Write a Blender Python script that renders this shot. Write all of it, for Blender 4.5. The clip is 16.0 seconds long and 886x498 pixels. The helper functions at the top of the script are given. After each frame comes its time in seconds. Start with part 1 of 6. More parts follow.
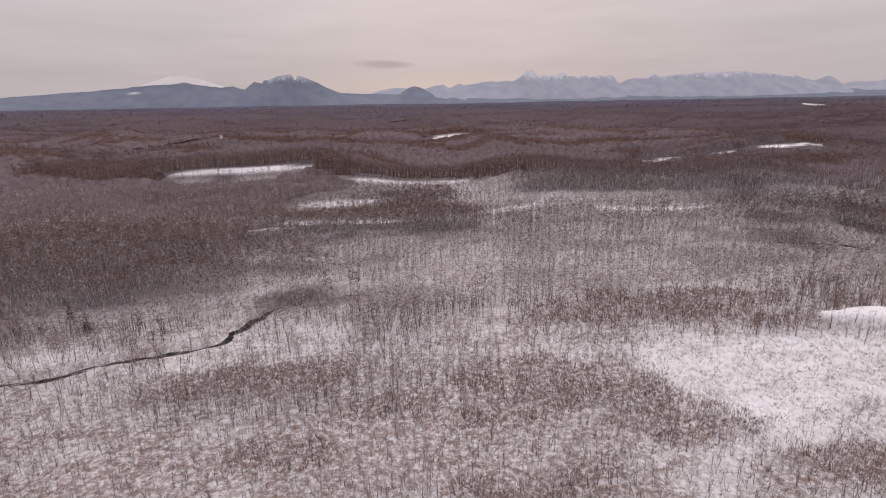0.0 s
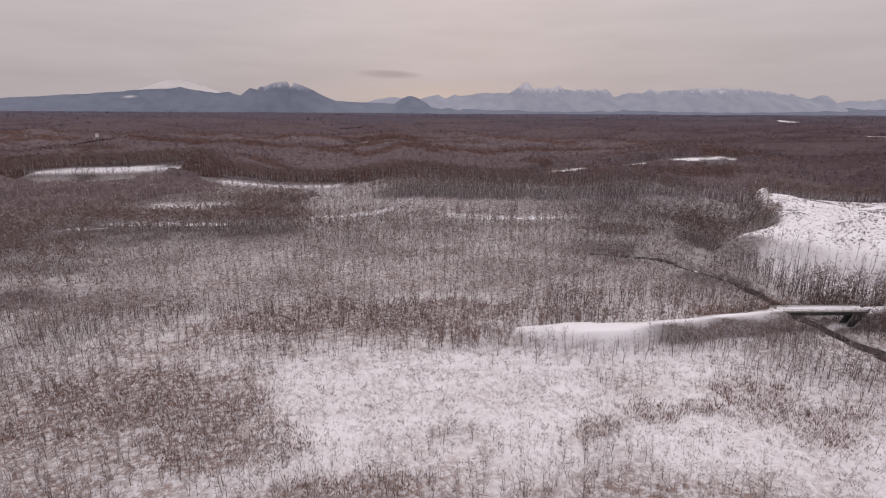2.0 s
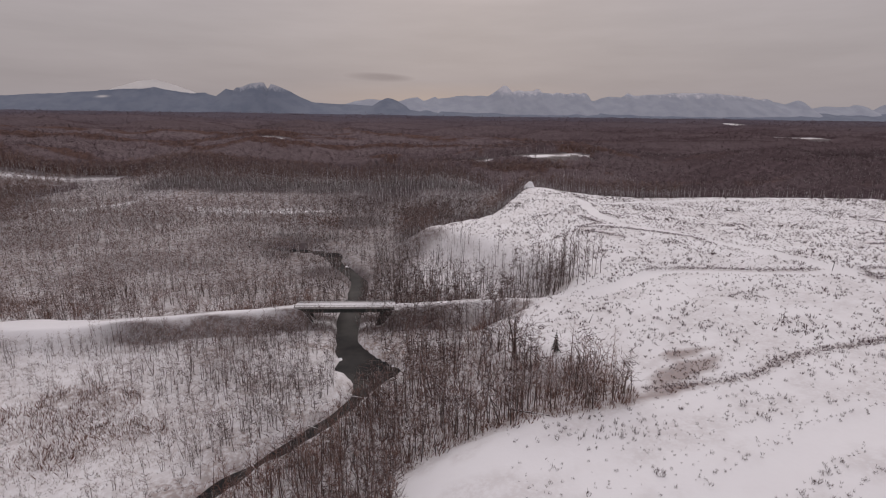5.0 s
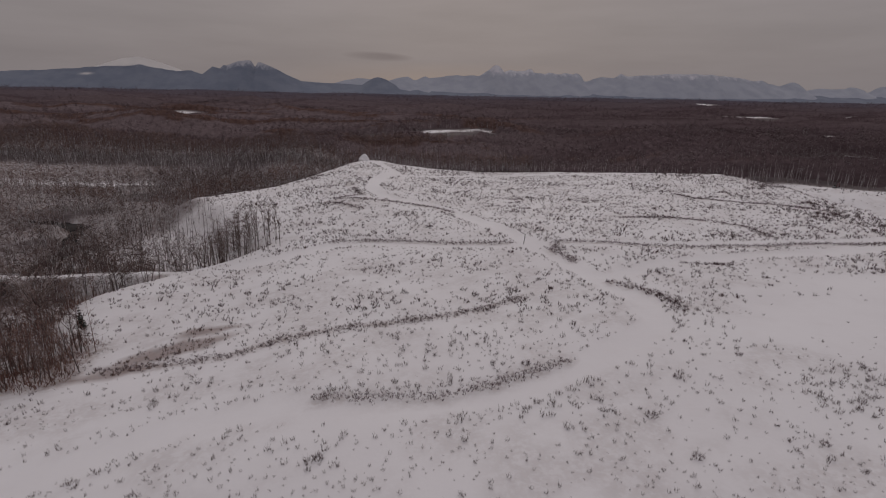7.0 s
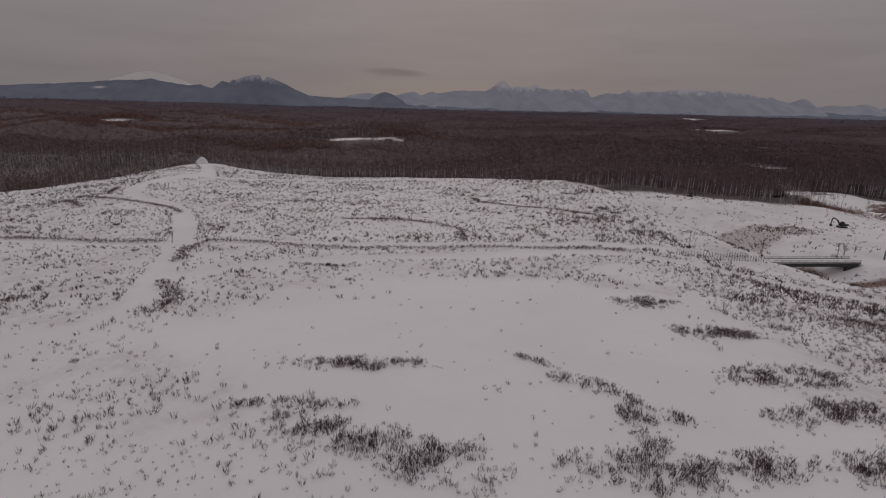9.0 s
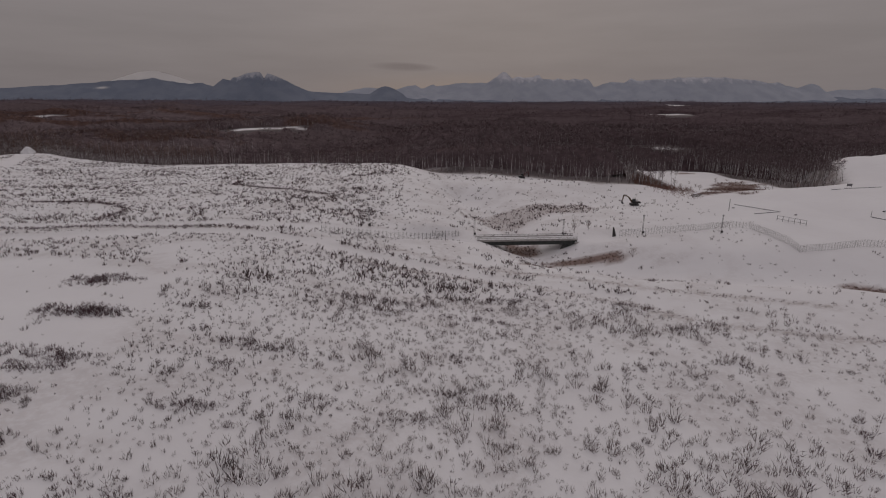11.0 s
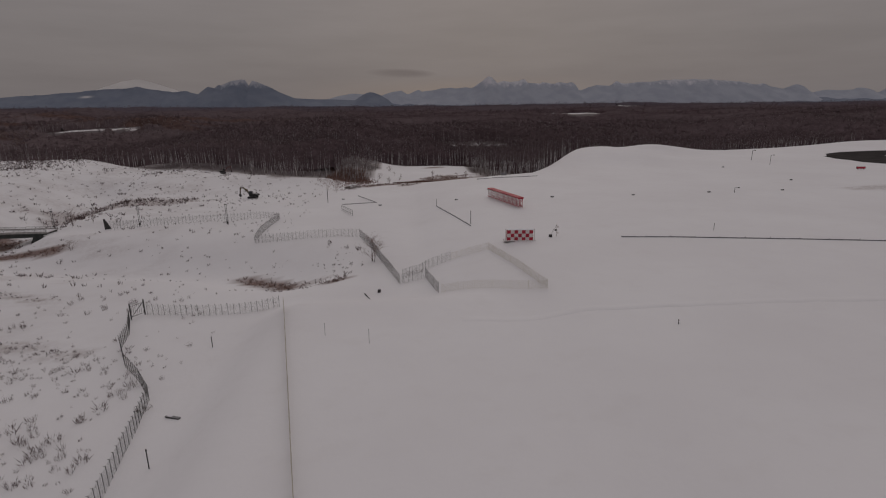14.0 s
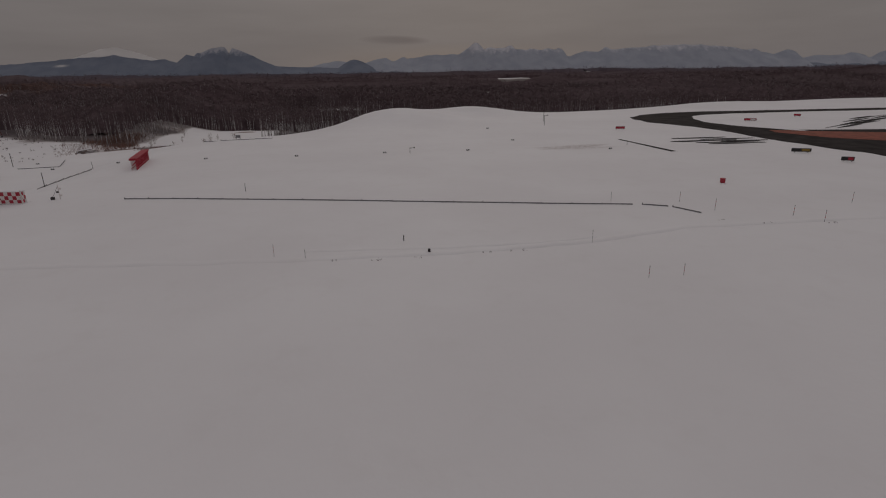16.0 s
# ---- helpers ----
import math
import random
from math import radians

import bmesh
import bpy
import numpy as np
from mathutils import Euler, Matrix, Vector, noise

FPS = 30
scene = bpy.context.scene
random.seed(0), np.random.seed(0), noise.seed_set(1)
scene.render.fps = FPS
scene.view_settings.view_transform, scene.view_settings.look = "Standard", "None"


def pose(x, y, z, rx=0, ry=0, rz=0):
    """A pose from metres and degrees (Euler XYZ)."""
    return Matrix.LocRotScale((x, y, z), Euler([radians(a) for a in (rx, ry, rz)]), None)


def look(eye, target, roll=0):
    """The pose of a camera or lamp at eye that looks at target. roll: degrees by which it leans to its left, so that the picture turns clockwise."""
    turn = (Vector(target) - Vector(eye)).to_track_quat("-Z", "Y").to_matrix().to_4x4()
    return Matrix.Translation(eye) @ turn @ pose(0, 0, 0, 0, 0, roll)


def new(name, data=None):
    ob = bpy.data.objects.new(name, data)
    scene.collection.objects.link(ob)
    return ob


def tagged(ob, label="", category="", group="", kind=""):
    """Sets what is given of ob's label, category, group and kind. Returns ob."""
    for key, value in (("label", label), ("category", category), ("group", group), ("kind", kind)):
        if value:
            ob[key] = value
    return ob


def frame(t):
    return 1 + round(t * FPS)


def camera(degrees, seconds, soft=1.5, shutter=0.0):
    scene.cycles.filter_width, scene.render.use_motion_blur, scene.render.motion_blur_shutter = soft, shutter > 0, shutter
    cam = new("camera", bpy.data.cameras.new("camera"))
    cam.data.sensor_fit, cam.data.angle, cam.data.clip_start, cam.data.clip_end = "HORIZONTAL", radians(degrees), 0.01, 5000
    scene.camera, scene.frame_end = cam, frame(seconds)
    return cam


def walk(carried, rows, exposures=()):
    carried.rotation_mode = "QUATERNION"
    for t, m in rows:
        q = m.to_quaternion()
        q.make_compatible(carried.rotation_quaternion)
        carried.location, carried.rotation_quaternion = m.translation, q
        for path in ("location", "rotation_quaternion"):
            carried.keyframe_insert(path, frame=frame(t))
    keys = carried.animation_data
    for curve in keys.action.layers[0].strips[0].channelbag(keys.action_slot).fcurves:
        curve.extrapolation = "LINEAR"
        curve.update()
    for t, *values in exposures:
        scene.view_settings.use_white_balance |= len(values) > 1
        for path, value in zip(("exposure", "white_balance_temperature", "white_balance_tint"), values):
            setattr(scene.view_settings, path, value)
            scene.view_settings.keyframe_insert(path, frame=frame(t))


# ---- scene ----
cam = camera(80.6, 16.0, 1.1)
PATH = [
    (0, (-0.069, 0.101, 46.029), (0.148, 2.014, 45.484), -1.0),
    (0.5, (18.434, 0.138, 45.041), (18.64, 2.056, 44.513), -0.8),
    (1, (36.981, 0.048, 44.048), (37.184, 1.97, 43.531), -0.7),
    (1.5, (55.529, -0.033, 43.071), (55.74, 1.888, 42.556), -0.1),
    (2, (74.097, -0.08, 42.046), (74.313, 1.842, 41.538), 0.3),
    (2.5, (92.606, -0.052, 41.186), (92.825, 1.876, 40.703), 0.2),
    (3, (111.048, -0.055, 40.252), (111.267, 1.88, 39.795), -0.0),
    (3.5, (129.487, 0.013, 39.269), (129.708, 1.95, 38.823), -0.2),
    (4, (147.927, 0.001, 38.257), (148.147, 1.937, 37.808), -0.2),
    (4.2, (155.4, -0.062, 37.844), (155.622, 1.873, 37.39), 0.2),
    (6.3, (233.045, 0.112, 33.795), (233.315, 2.01, 33.223), 0.7),
    (6.5, (240.487, 0.118, 33.389), (240.753, 2.015, 32.813), 0.7),
    (7, (259.065, -0.045, 32.395), (259.32, 1.857, 31.832), 1.1),
    (7.5, (277.5, 0.038, 31.374), (277.739, 1.958, 30.867), 1.1),
    (8, (295.979, -0.114, 30.494), (296.204, 1.815, 30.013), 1.3),
    (8.5, (314.548, -0.103, 29.509), (314.759, 1.826, 29.025), 1.3),
    (9, (332.966, -0.066, 28.574), (333.173, 1.857, 28.063), 1.4),
    (9.5, (351.572, -0.011, 27.65), (351.768, 1.906, 27.117), 1.0),
    (10, (370.023, -0.053, 26.592), (370.21, 1.863, 26.048), 0.6),
    (10.2, (377.396, -0.018, 26.209), (377.579, 1.897, 25.663), 0.4),
    (12.3, (455.104, -0.115, 22.182), (455.234, 1.82, 21.693), 0.0),
    (12.5, (462.526, -0.155, 21.846), (462.658, 1.781, 21.363), -0.2),
    (12.9, (477.291, -0.005, 21.021), (477.432, 1.933, 20.547), -0.4),
    (13, (480.943, -0.076, 20.942), (481.083, 1.861, 20.465), -0.4),
    (13.5, (499.35, 0.152, 19.889), (499.5, 2.086, 19.401), -0.4),
    (14, (517.863, 0.136, 18.848), (518.023, 2.062, 18.334), -0.6),
    (14.5, (536.461, 0.08, 17.869), (536.631, 1.995, 17.319), -0.6),
    (15, (555.031, -0.006, 16.897), (555.21, 1.896, 16.308), -0.7),
    (15.5, (573.569, -0.003, 15.927), (573.749, 1.892, 15.314), -0.7),
    (16, (592.141, 0.113, 14.996), (592.313, 2.006, 14.374), -0.9),
]
EXPOSURES = [(0.0, 0.80, 6590, 17), (1.5, 0.67, 6590, 17), (4.2, 0.50, 6590, 16), (6.3, -0.30, 6640, 15), (8.5, -0.54, 6660, 15), (10.2, -0.66, 6680, 15), (12.4, -0.58, 6690, 14), (14.0, -0.78, 6705, 13), (16.0, -1.02, 6750, 12)]
walk(cam, [(t, look(eye, target, roll)) for t, eye, target, roll in PATH], EXPOSURES)

# ---- world: overcast winter sky, warm gap over the far hills ----
SUN_TURN, SUN_RISE = radians(10), radians(30)
world = bpy.data.worlds.new("overcast_sky")
scene.world = world
world.use_nodes = True
wt = world.node_tree
wt.nodes.clear()


def wnode(kind, **values):
    n = wt.nodes.new(kind)
    for k, v in values.items():
        n.inputs[k.replace("_", " ")].default_value = v
    return n


def wmath(op, a, b=None, c=None, clamp=False):
    n = wt.nodes.new("ShaderNodeMath")
    n.operation, n.use_clamp = op, clamp
    for i, v in enumerate((a, b, c)):
        if v is None:
            continue
        if isinstance(v, (int, float)):
            n.inputs[i].default_value = v
        else:
            wt.links.new(v, n.inputs[i])
    return n.outputs[0]


def wmix(factor, a, b):
    n = wt.nodes.new("ShaderNodeMix")
    n.data_type = "RGBA"
    if isinstance(factor, (int, float)):
        n.inputs[0].default_value = factor
    else:
        wt.links.new(factor, n.inputs[0])
    for i, v in ((6, a), (7, b)):
        if isinstance(v, tuple):
            n.inputs[i].default_value = (*v, 1)
        else:
            wt.links.new(v, n.inputs[i])
    return n.outputs[2]


sky = wt.nodes.new("ShaderNodeTexSky")
sky.sky_type, sky.sun_disc = "NISHITA", False
sky.sun_elevation, sky.sun_rotation = SUN_RISE, SUN_TURN
sky.air_density, sky.dust_density = 1.5, 4.0
sky_bg = wnode("ShaderNodeBackground", Strength=0.05)
wt.links.new(sky.outputs[0], sky_bg.inputs[0])
coord = wt.nodes.new("ShaderNodeTexCoord")
xyz = wt.nodes.new("ShaderNodeSeparateXYZ")
wt.links.new(coord.outputs["Generated"], xyz.inputs[0])
up, side = xyz.outputs[2], xyz.outputs[0]
stretch = wt.nodes.new("ShaderNodeMapping")
stretch.inputs["Scale"].default_value = (2.0, 2.0, 14.0)
wt.links.new(coord.outputs["Generated"], stretch.inputs[0])
clouds = wnode("ShaderNodeTexNoise", Scale=2.2, Detail=6.0, Roughness=0.55)
wt.links.new(stretch.outputs[0], clouds.inputs["Vector"])
# the cloud deck, paler towards the horizon
deck = wmix(wmath("MULTIPLY", wmath("POWER", wmath("MAXIMUM", up, 0.0), 1.35), 1.3, clamp=True), (0.283, 0.263, 0.266), (0.69, 0.66, 0.68))
shade = wmath("MULTIPLY_ADD", clouds.outputs[0], 0.28, 0.86)
dim = wt.nodes.new("ShaderNodeVectorMath")
dim.operation = "SCALE"
wt.links.new(deck, dim.inputs[0])
wt.links.new(shade, dim.inputs["Scale"])
deck = dim.outputs[0]
# the pale yellow gap low over the middle of the hills
gap_x = wmath("ABSOLUTE", wmath("SUBTRACT", side, 0.10))
gap = wmath("MULTIPLY", wmath("SUBTRACT", 1.0, wmath("MULTIPLY", gap_x, 3.0), clamp=True),
            wmath("SUBTRACT", 1.0, wmath("DIVIDE", wmath("ABSOLUTE", wmath("SUBTRACT", up, 0.026)), 0.034), clamp=True))
deck = wmix(wmath("MULTIPLY", gap, 0.65), deck, (0.40, 0.330, 0.280))
# one dark low cloud streak
bar_x = wmath("DIVIDE", wmath("SUBTRACT", side, 0.010), 0.062)
bar_z = wmath("DIVIDE", wmath("SUBTRACT", up, wmath("MULTIPLY_ADD", side, -0.03, 0.0655)), 0.0078)
bar = wmath("SUBTRACT", 1.15, wmath("ADD", wmath("POWER", wmath("ABSOLUTE", bar_x), 2.0), wmath("POWER", wmath("ABSOLUTE", bar_z), 2.0)), clamp=True)
bar = wmath("MULTIPLY", bar, wmath("MULTIPLY_ADD", clouds.outputs[0], 2.0, -0.4, clamp=True))
deck = wmix(wmath("MULTIPLY", bar, 0.6), deck, (0.17, 0.155, 0.165))
deck_bg = wnode("ShaderNodeBackground", Strength=1.0)
wt.links.new(deck, deck_bg.inputs[0])
both = wt.nodes.new("ShaderNodeMixShader")
both.inputs[0].default_value = 0.955
wt.links.new(sky_bg.outputs[0], both.inputs[1])
wt.links.new(deck_bg.outputs[0], both.inputs[2])
wout = wt.nodes.new("ShaderNodeOutputWorld")
wt.links.new(both.outputs[0], wout.inputs[0])

sun = new("sun", bpy.data.lights.new("sun", "SUN"))
sun.data.energy, sun.data.angle, sun.data.color = 0.5, radians(40), (1.0, 0.93, 0.86)
sun.matrix_world = look((0, 0, 0), (-math.sin(SUN_TURN) * math.cos(SUN_RISE), -math.cos(SUN_TURN) * math.cos(SUN_RISE), -math.sin(SUN_RISE)))

# ---- the lie of the land ----
def sm(a, b, v):
    u = np.clip((np.asarray(v, float) - a) / (b - a), 0, 1)
    return u * u * (3 - 2 * u)


def lattice(i, j, seed):
    n = (i * 374761393 + j * 668265263 + seed * 974711) & 0x7FFFFFFF
    n = ((n ^ (n >> 13)) * 1274126177) & 0x7FFFFFFF
    return ((n ^ (n >> 16)) & 0xFFFF) / 65535.0


def value_noise(x, y, seed=0):
    """Smooth noise from -1 to 1, one wave a unit."""
    x, y = np.asarray(x, float), np.asarray(y, float)
    i, j = np.floor(x).astype(np.int64), np.floor(y).astype(np.int64)
    u, v = x - i, y - j
    u, v = u * u * (3 - 2 * u), v * v * (3 - 2 * v)
    a = lattice(i, j, seed) * (1 - u) + lattice(i + 1, j, seed) * u
    b = lattice(i, j + 1, seed) * (1 - u) + lattice(i + 1, j + 1, seed) * u
    return 2 * (a * (1 - v) + b * v) - 1


def fbm(x, y, seed=0, octaves=3):
    return sum(value_noise(x * 2 ** k, y * 2 ** k, seed + k) * 0.5 ** k for k in range(octaves))


def off_line(x, y, line):
    """Distance from a line of corners."""
    x, y = np.asarray(x, float), np.asarray(y, float)
    best = np.full(np.broadcast(x, y).shape, 1e9)
    for (ax, ay), (bx, by) in zip(line, line[1:]):
        dx, dy = bx - ax, by - ay
        u = np.clip(((x - ax) * dx + (y - ay) * dy) / (dx * dx + dy * dy), 0, 1)
        best = np.minimum(best, np.hypot(x - ax - u * dx, y - ay - u * dy))
    return best


def blob(x, y, cx, cy, rx, ry, turn=0):
    """1 in the middle of an oval, 0 at its edge and beyond (below 0)."""
    c, s = math.cos(radians(turn)), math.sin(radians(turn))
    u, v = (x - cx) * c + (y - cy) * s, -(x - cx) * s + (y - cy) * c
    return 1 - np.hypot(u / rx, v / ry)


RIVER = [(150, 178), (158, 175.5), (164.5, 172.5), (169, 169), (171.5, 162.5), (173.5, 155), (177.5, 147), (180, 139), (180.2, 132), (179.4, 122), (178.2, 111), (178.4, 103), (179.5, 96), (182.5, 89), (184, 84.5), (181.3, 77), (176.6, 70), (170.6, 63.3), (162.8, 55), (151, 42), (140, 20), (120, -30)]
BROOK = [(-140, 96), (-90, 103), (-71, 106), (-61, 112), (-46, 115), (-39, 118), (-37, 128), (-31, 139), (-10, 146)]
GULLY = [(428, 165), (432, 140), (435, 112), (438, 102), (450, 95), (470, 91), (486, 88), (498, 83)]
LANE = [(104, 105), (130, 104.5), (168, 107.5), (190, 106.6), (205, 106), (222, 104.5), (240, 104)]
CUTTING = [(17, 62), (22.2, 89), (26, 110), (30.5, 134), (34, 158)]
WATER_Z = -8.7


def ground_z(x, y):
    x, y = np.asarray(x, float), np.asarray(y, float)
    # wet valley and the wooded plain beyond
    plain = np.interp(y, [0, 215, 242, 300, 400, 560, 1160, 1700, 2500, 4600], [-7.6, -7.2, -6.8, -1.8, 3.2, 7, 15, 23, 21, 18])
    roll = sm(225, 330, y)
    plain = plain + roll * (6.4 * value_noise(x / 105 + 3.3, y / 62, 5) + 1.6 * value_noise(x / 38, y / 30, 6)) * (1 - 0.5 * sm(900, 2500, y))
    plain = plain + 3.0 * sm(600, 1500, y) * value_noise(x / 420, y / 260, 8)
    # far fields that lie open on gentle slopes
    plain = plain + 4.5 * np.exp(-(((x - 1000) / 190) ** 2 + ((y - 1300) / 48) ** 2)) + 6.0 * np.exp(-(((x - 1420) / 300) ** 2 + ((y - 1980) / 70) ** 2))
    plain = plain + 3.4 * np.exp(-(((x - 80) / 75) ** 2 + ((y - 548) / 20) ** 2)) + 2.4 * np.exp(-(((x + 62) / 55) ** 2 + ((y - 600) / 18) ** 2)) + 9.8 * np.exp(-(((x - 312) / 78) ** 2 + ((y - 394) / 46) ** 2))
    # the steep wooded bank north of the valley, the mast's knoll and low dark rises
    bank = y - 20 * value_noise(x / 58 + 0.35, y / 150, 9)
    plain = plain + (7.8 + 2.4 * value_noise(x / 40, y * 0, 19)) * sm(240, 281, bank) * (1 - 0.75 * sm(292, 385, bank)) * sm(38, 104, x) * (1 - sm(212, 262, x))
    plain = plain + 10.5 * sm(248, 308, bank) * (1 - 0.75 * sm(335, 430, bank)) * (1 - sm(-42, 28, x))
    plain = plain + 6.0 * np.exp(-(((x + 108) / 52) ** 2 + ((y - 184) / 30) ** 2)) + 2.2 * np.exp(-(((x + 27) / 17) ** 2 + ((y - 150) / 9) ** 2))
    plain = plain + 3.0 * np.exp(-((y - 219 - 4 * value_noise(x / 30, y * 0, 10)) / 11) ** 2) * sm(-75, -45, x) * (1 - sm(28, 52, x))
    plain = plain + 5.5 * sm(330, 700, y) * (1 - sm(1100, 1700, y)) * value_noise(x / 170 + 0.4, y / 120, 14)
    # rolling wooded ridges, one behind the other
    ridge = 1 - np.abs(value_noise(x / 150 + 0.25 * value_noise(x / 60, y / 45, 16) + y / 420, y / 72 + 0.3, 15))
    plain = plain + 8.0 * (ridge ** 2 - 0.5) * sm(310, 380, y) * (1 - sm(720, 1000, y)) * (1 - 0.75 * sm(330, 470, x)) * (1 - np.exp(-(((x - 50) / 110) ** 2 + ((y - 490) / 55) ** 2))) * (1 - np.exp(-(((x - 290) / 90) ** 2 + ((y - 370) / 50) ** 2)))
    plain = plain + 9.5 * sm(175, 232, y) * (1 - sm(300, 430, y)) * sm(380, 440, x) * (1 - sm(484, 522, x))
    # two small fields on gentle rises
    plain = plain + 2.4 * np.exp(-(((x + 76) / 62) ** 2 + ((y - 328) / 13) ** 2)) + 2.2 * np.exp(-(((x - 14) / 50) ** 2 + ((y - 308) / 11) ** 2))
    plain = plain + 0.35 * fbm(x / 14, y / 14, 11)
    plain = plain + 2.1 * sm(-0.1, 0.3, blob(x, y, 524, 198, 50, 44))
    # the open snowy hill
    west = np.interp(y, [-40, 20, 55, 62, 70, 81, 95, 108, 118, 150, 170, 178, 230, 245], [200, 186, 190, 200, 213, 207, 205, 222, 230, 212, 194, 215, 246, 252])
    back = np.interp(x, [190, 227, 254, 300, 340, 403, 432, 455, 475, 500, 541, 560, 590, 650, 700, 900], [176, 180, 234, 230, 224, 205, 194, 188, 184, 166, 156, 162, 205, 222, 232, 262])
    front = np.interp(x, [190, 200, 230, 255, 282, 300, 375, 390, 405, 422, 450, 490, 510, 521, 529, 536, 560, 900], [-4.5, -3.2, -1.4, 0.8, 1.5, 2.7, 2.6, 1.2, -1.4, -3.5, -4.1, -4.5, -4.7, -4.7, -2.7, -1.3, -0.9, -0.9])
    front = front + 0.011 * (y - 80) + 1.1 * (1 - sm(45, 85, y)) * sm(225, 256, x) * (1 - sm(390, 450, x))
    rear = np.interp(x, [190, 215, 240, 254, 262, 270, 282, 306, 330, 355, 376, 390, 403, 410, 432, 455, 490, 520, 545, 600, 900], [-0.5, 1.5, 3.6, 5.2, 5.0, 3.2, 1.7, 0.2, 0.6, 1.6, 2.2, 2.5, 2.9, 2.0, -2.5, -5.2, -5.2, -3.2, -0.6, 0.4, 1.4])
    top = front + (rear - front) * sm(100, 190, y)
    top = top + 4.6 * np.exp(-(((x - 594) / 20) ** 2 + ((y - 194) / 20) ** 2))
    top = top + 4.2 * np.exp(-(((x - 621) / 20) ** 2 + ((y - 218) / 13) ** 2)) + 1.6 * np.exp(-(((x - 738) / 30) ** 2 + ((y - 238) / 13) ** 2)) + 2.6 * np.exp(-(((x - 790) / 70) ** 2 + ((y - 262) / 22) ** 2))
    top = top + 0.16 * fbm(x / 11, y / 11, 21) * (1 - sm(500, 545, x)) + 0.05 * fbm(x / 9, y / 9, 22)
    top = top + 3.2 * sm(152, 184, y) * sm(425, 445, x) * (1 - sm(492, 506, x))
    top = top - 4.4 * np.exp(-(off_line(x, y, GULLY) / 9.5) ** 2)
    top = top + 2.7 * sm(499.5, 506, x) * (1 - sm(519, 533, x)) * (1 - sm(56, 66, y))
    verge = (1 - sm(2.6, 6.0, off_line(x, y, [(408, 108.5), (422, 111.6), (447, 111.6), (466, 113.6)]))) * (1 - sm(422.0, 424.0, x) * (1 - sm(445.0, 447.0, x)))
    top = top + (-4.6 - top) * verge * sm(404, 414, x) * (1 - sm(456, 470, x))
    inside = sm(-9, 9, x - west) * (1 - sm(-3, 26, y - back))
    z = plain + (top - plain) * inside
    # lane on its low bank, and the water courses
    lane = off_line(x, y, LANE)
    pad = blob(x, y, 119.5, 103.9, 15.5, 3.9, -4)
    bank = np.maximum(1 - sm(1.3, 2.8, lane), sm(-0.25, 0.2, pad))
    lane_z = -4.3 + 0.9 * sm(125, 180, x) + 2.0 * sm(190, 240, x)
    gap = sm(168.5, 171.5, x) * (1 - sm(186, 189, x))
    z = z + (lane_z - z) * bank * (1 - sm(212, 235, x)) * (1 - gap)
    river = off_line(x, y, RIVER)
    width = 0.7 + 1.2 * sm(82, 94, y) + 2.2 * np.exp(-((y - 169) / 4.5) ** 2) + 4.0 * np.exp(-((y - 86.5) / 4.6) ** 2) + 0.7 * value_noise(x / 5, y / 5, 31)
    z = z + (-10.2 - z) * (1 - sm(width - 0.9, width + 1.6, river))
    z = z + (-9.3 - z) * (1 - sm(1.1, 2.7, off_line(x, y, BROOK) + 0.6 * value_noise(x / 2.2, y / 2.2, 33)))
    return z


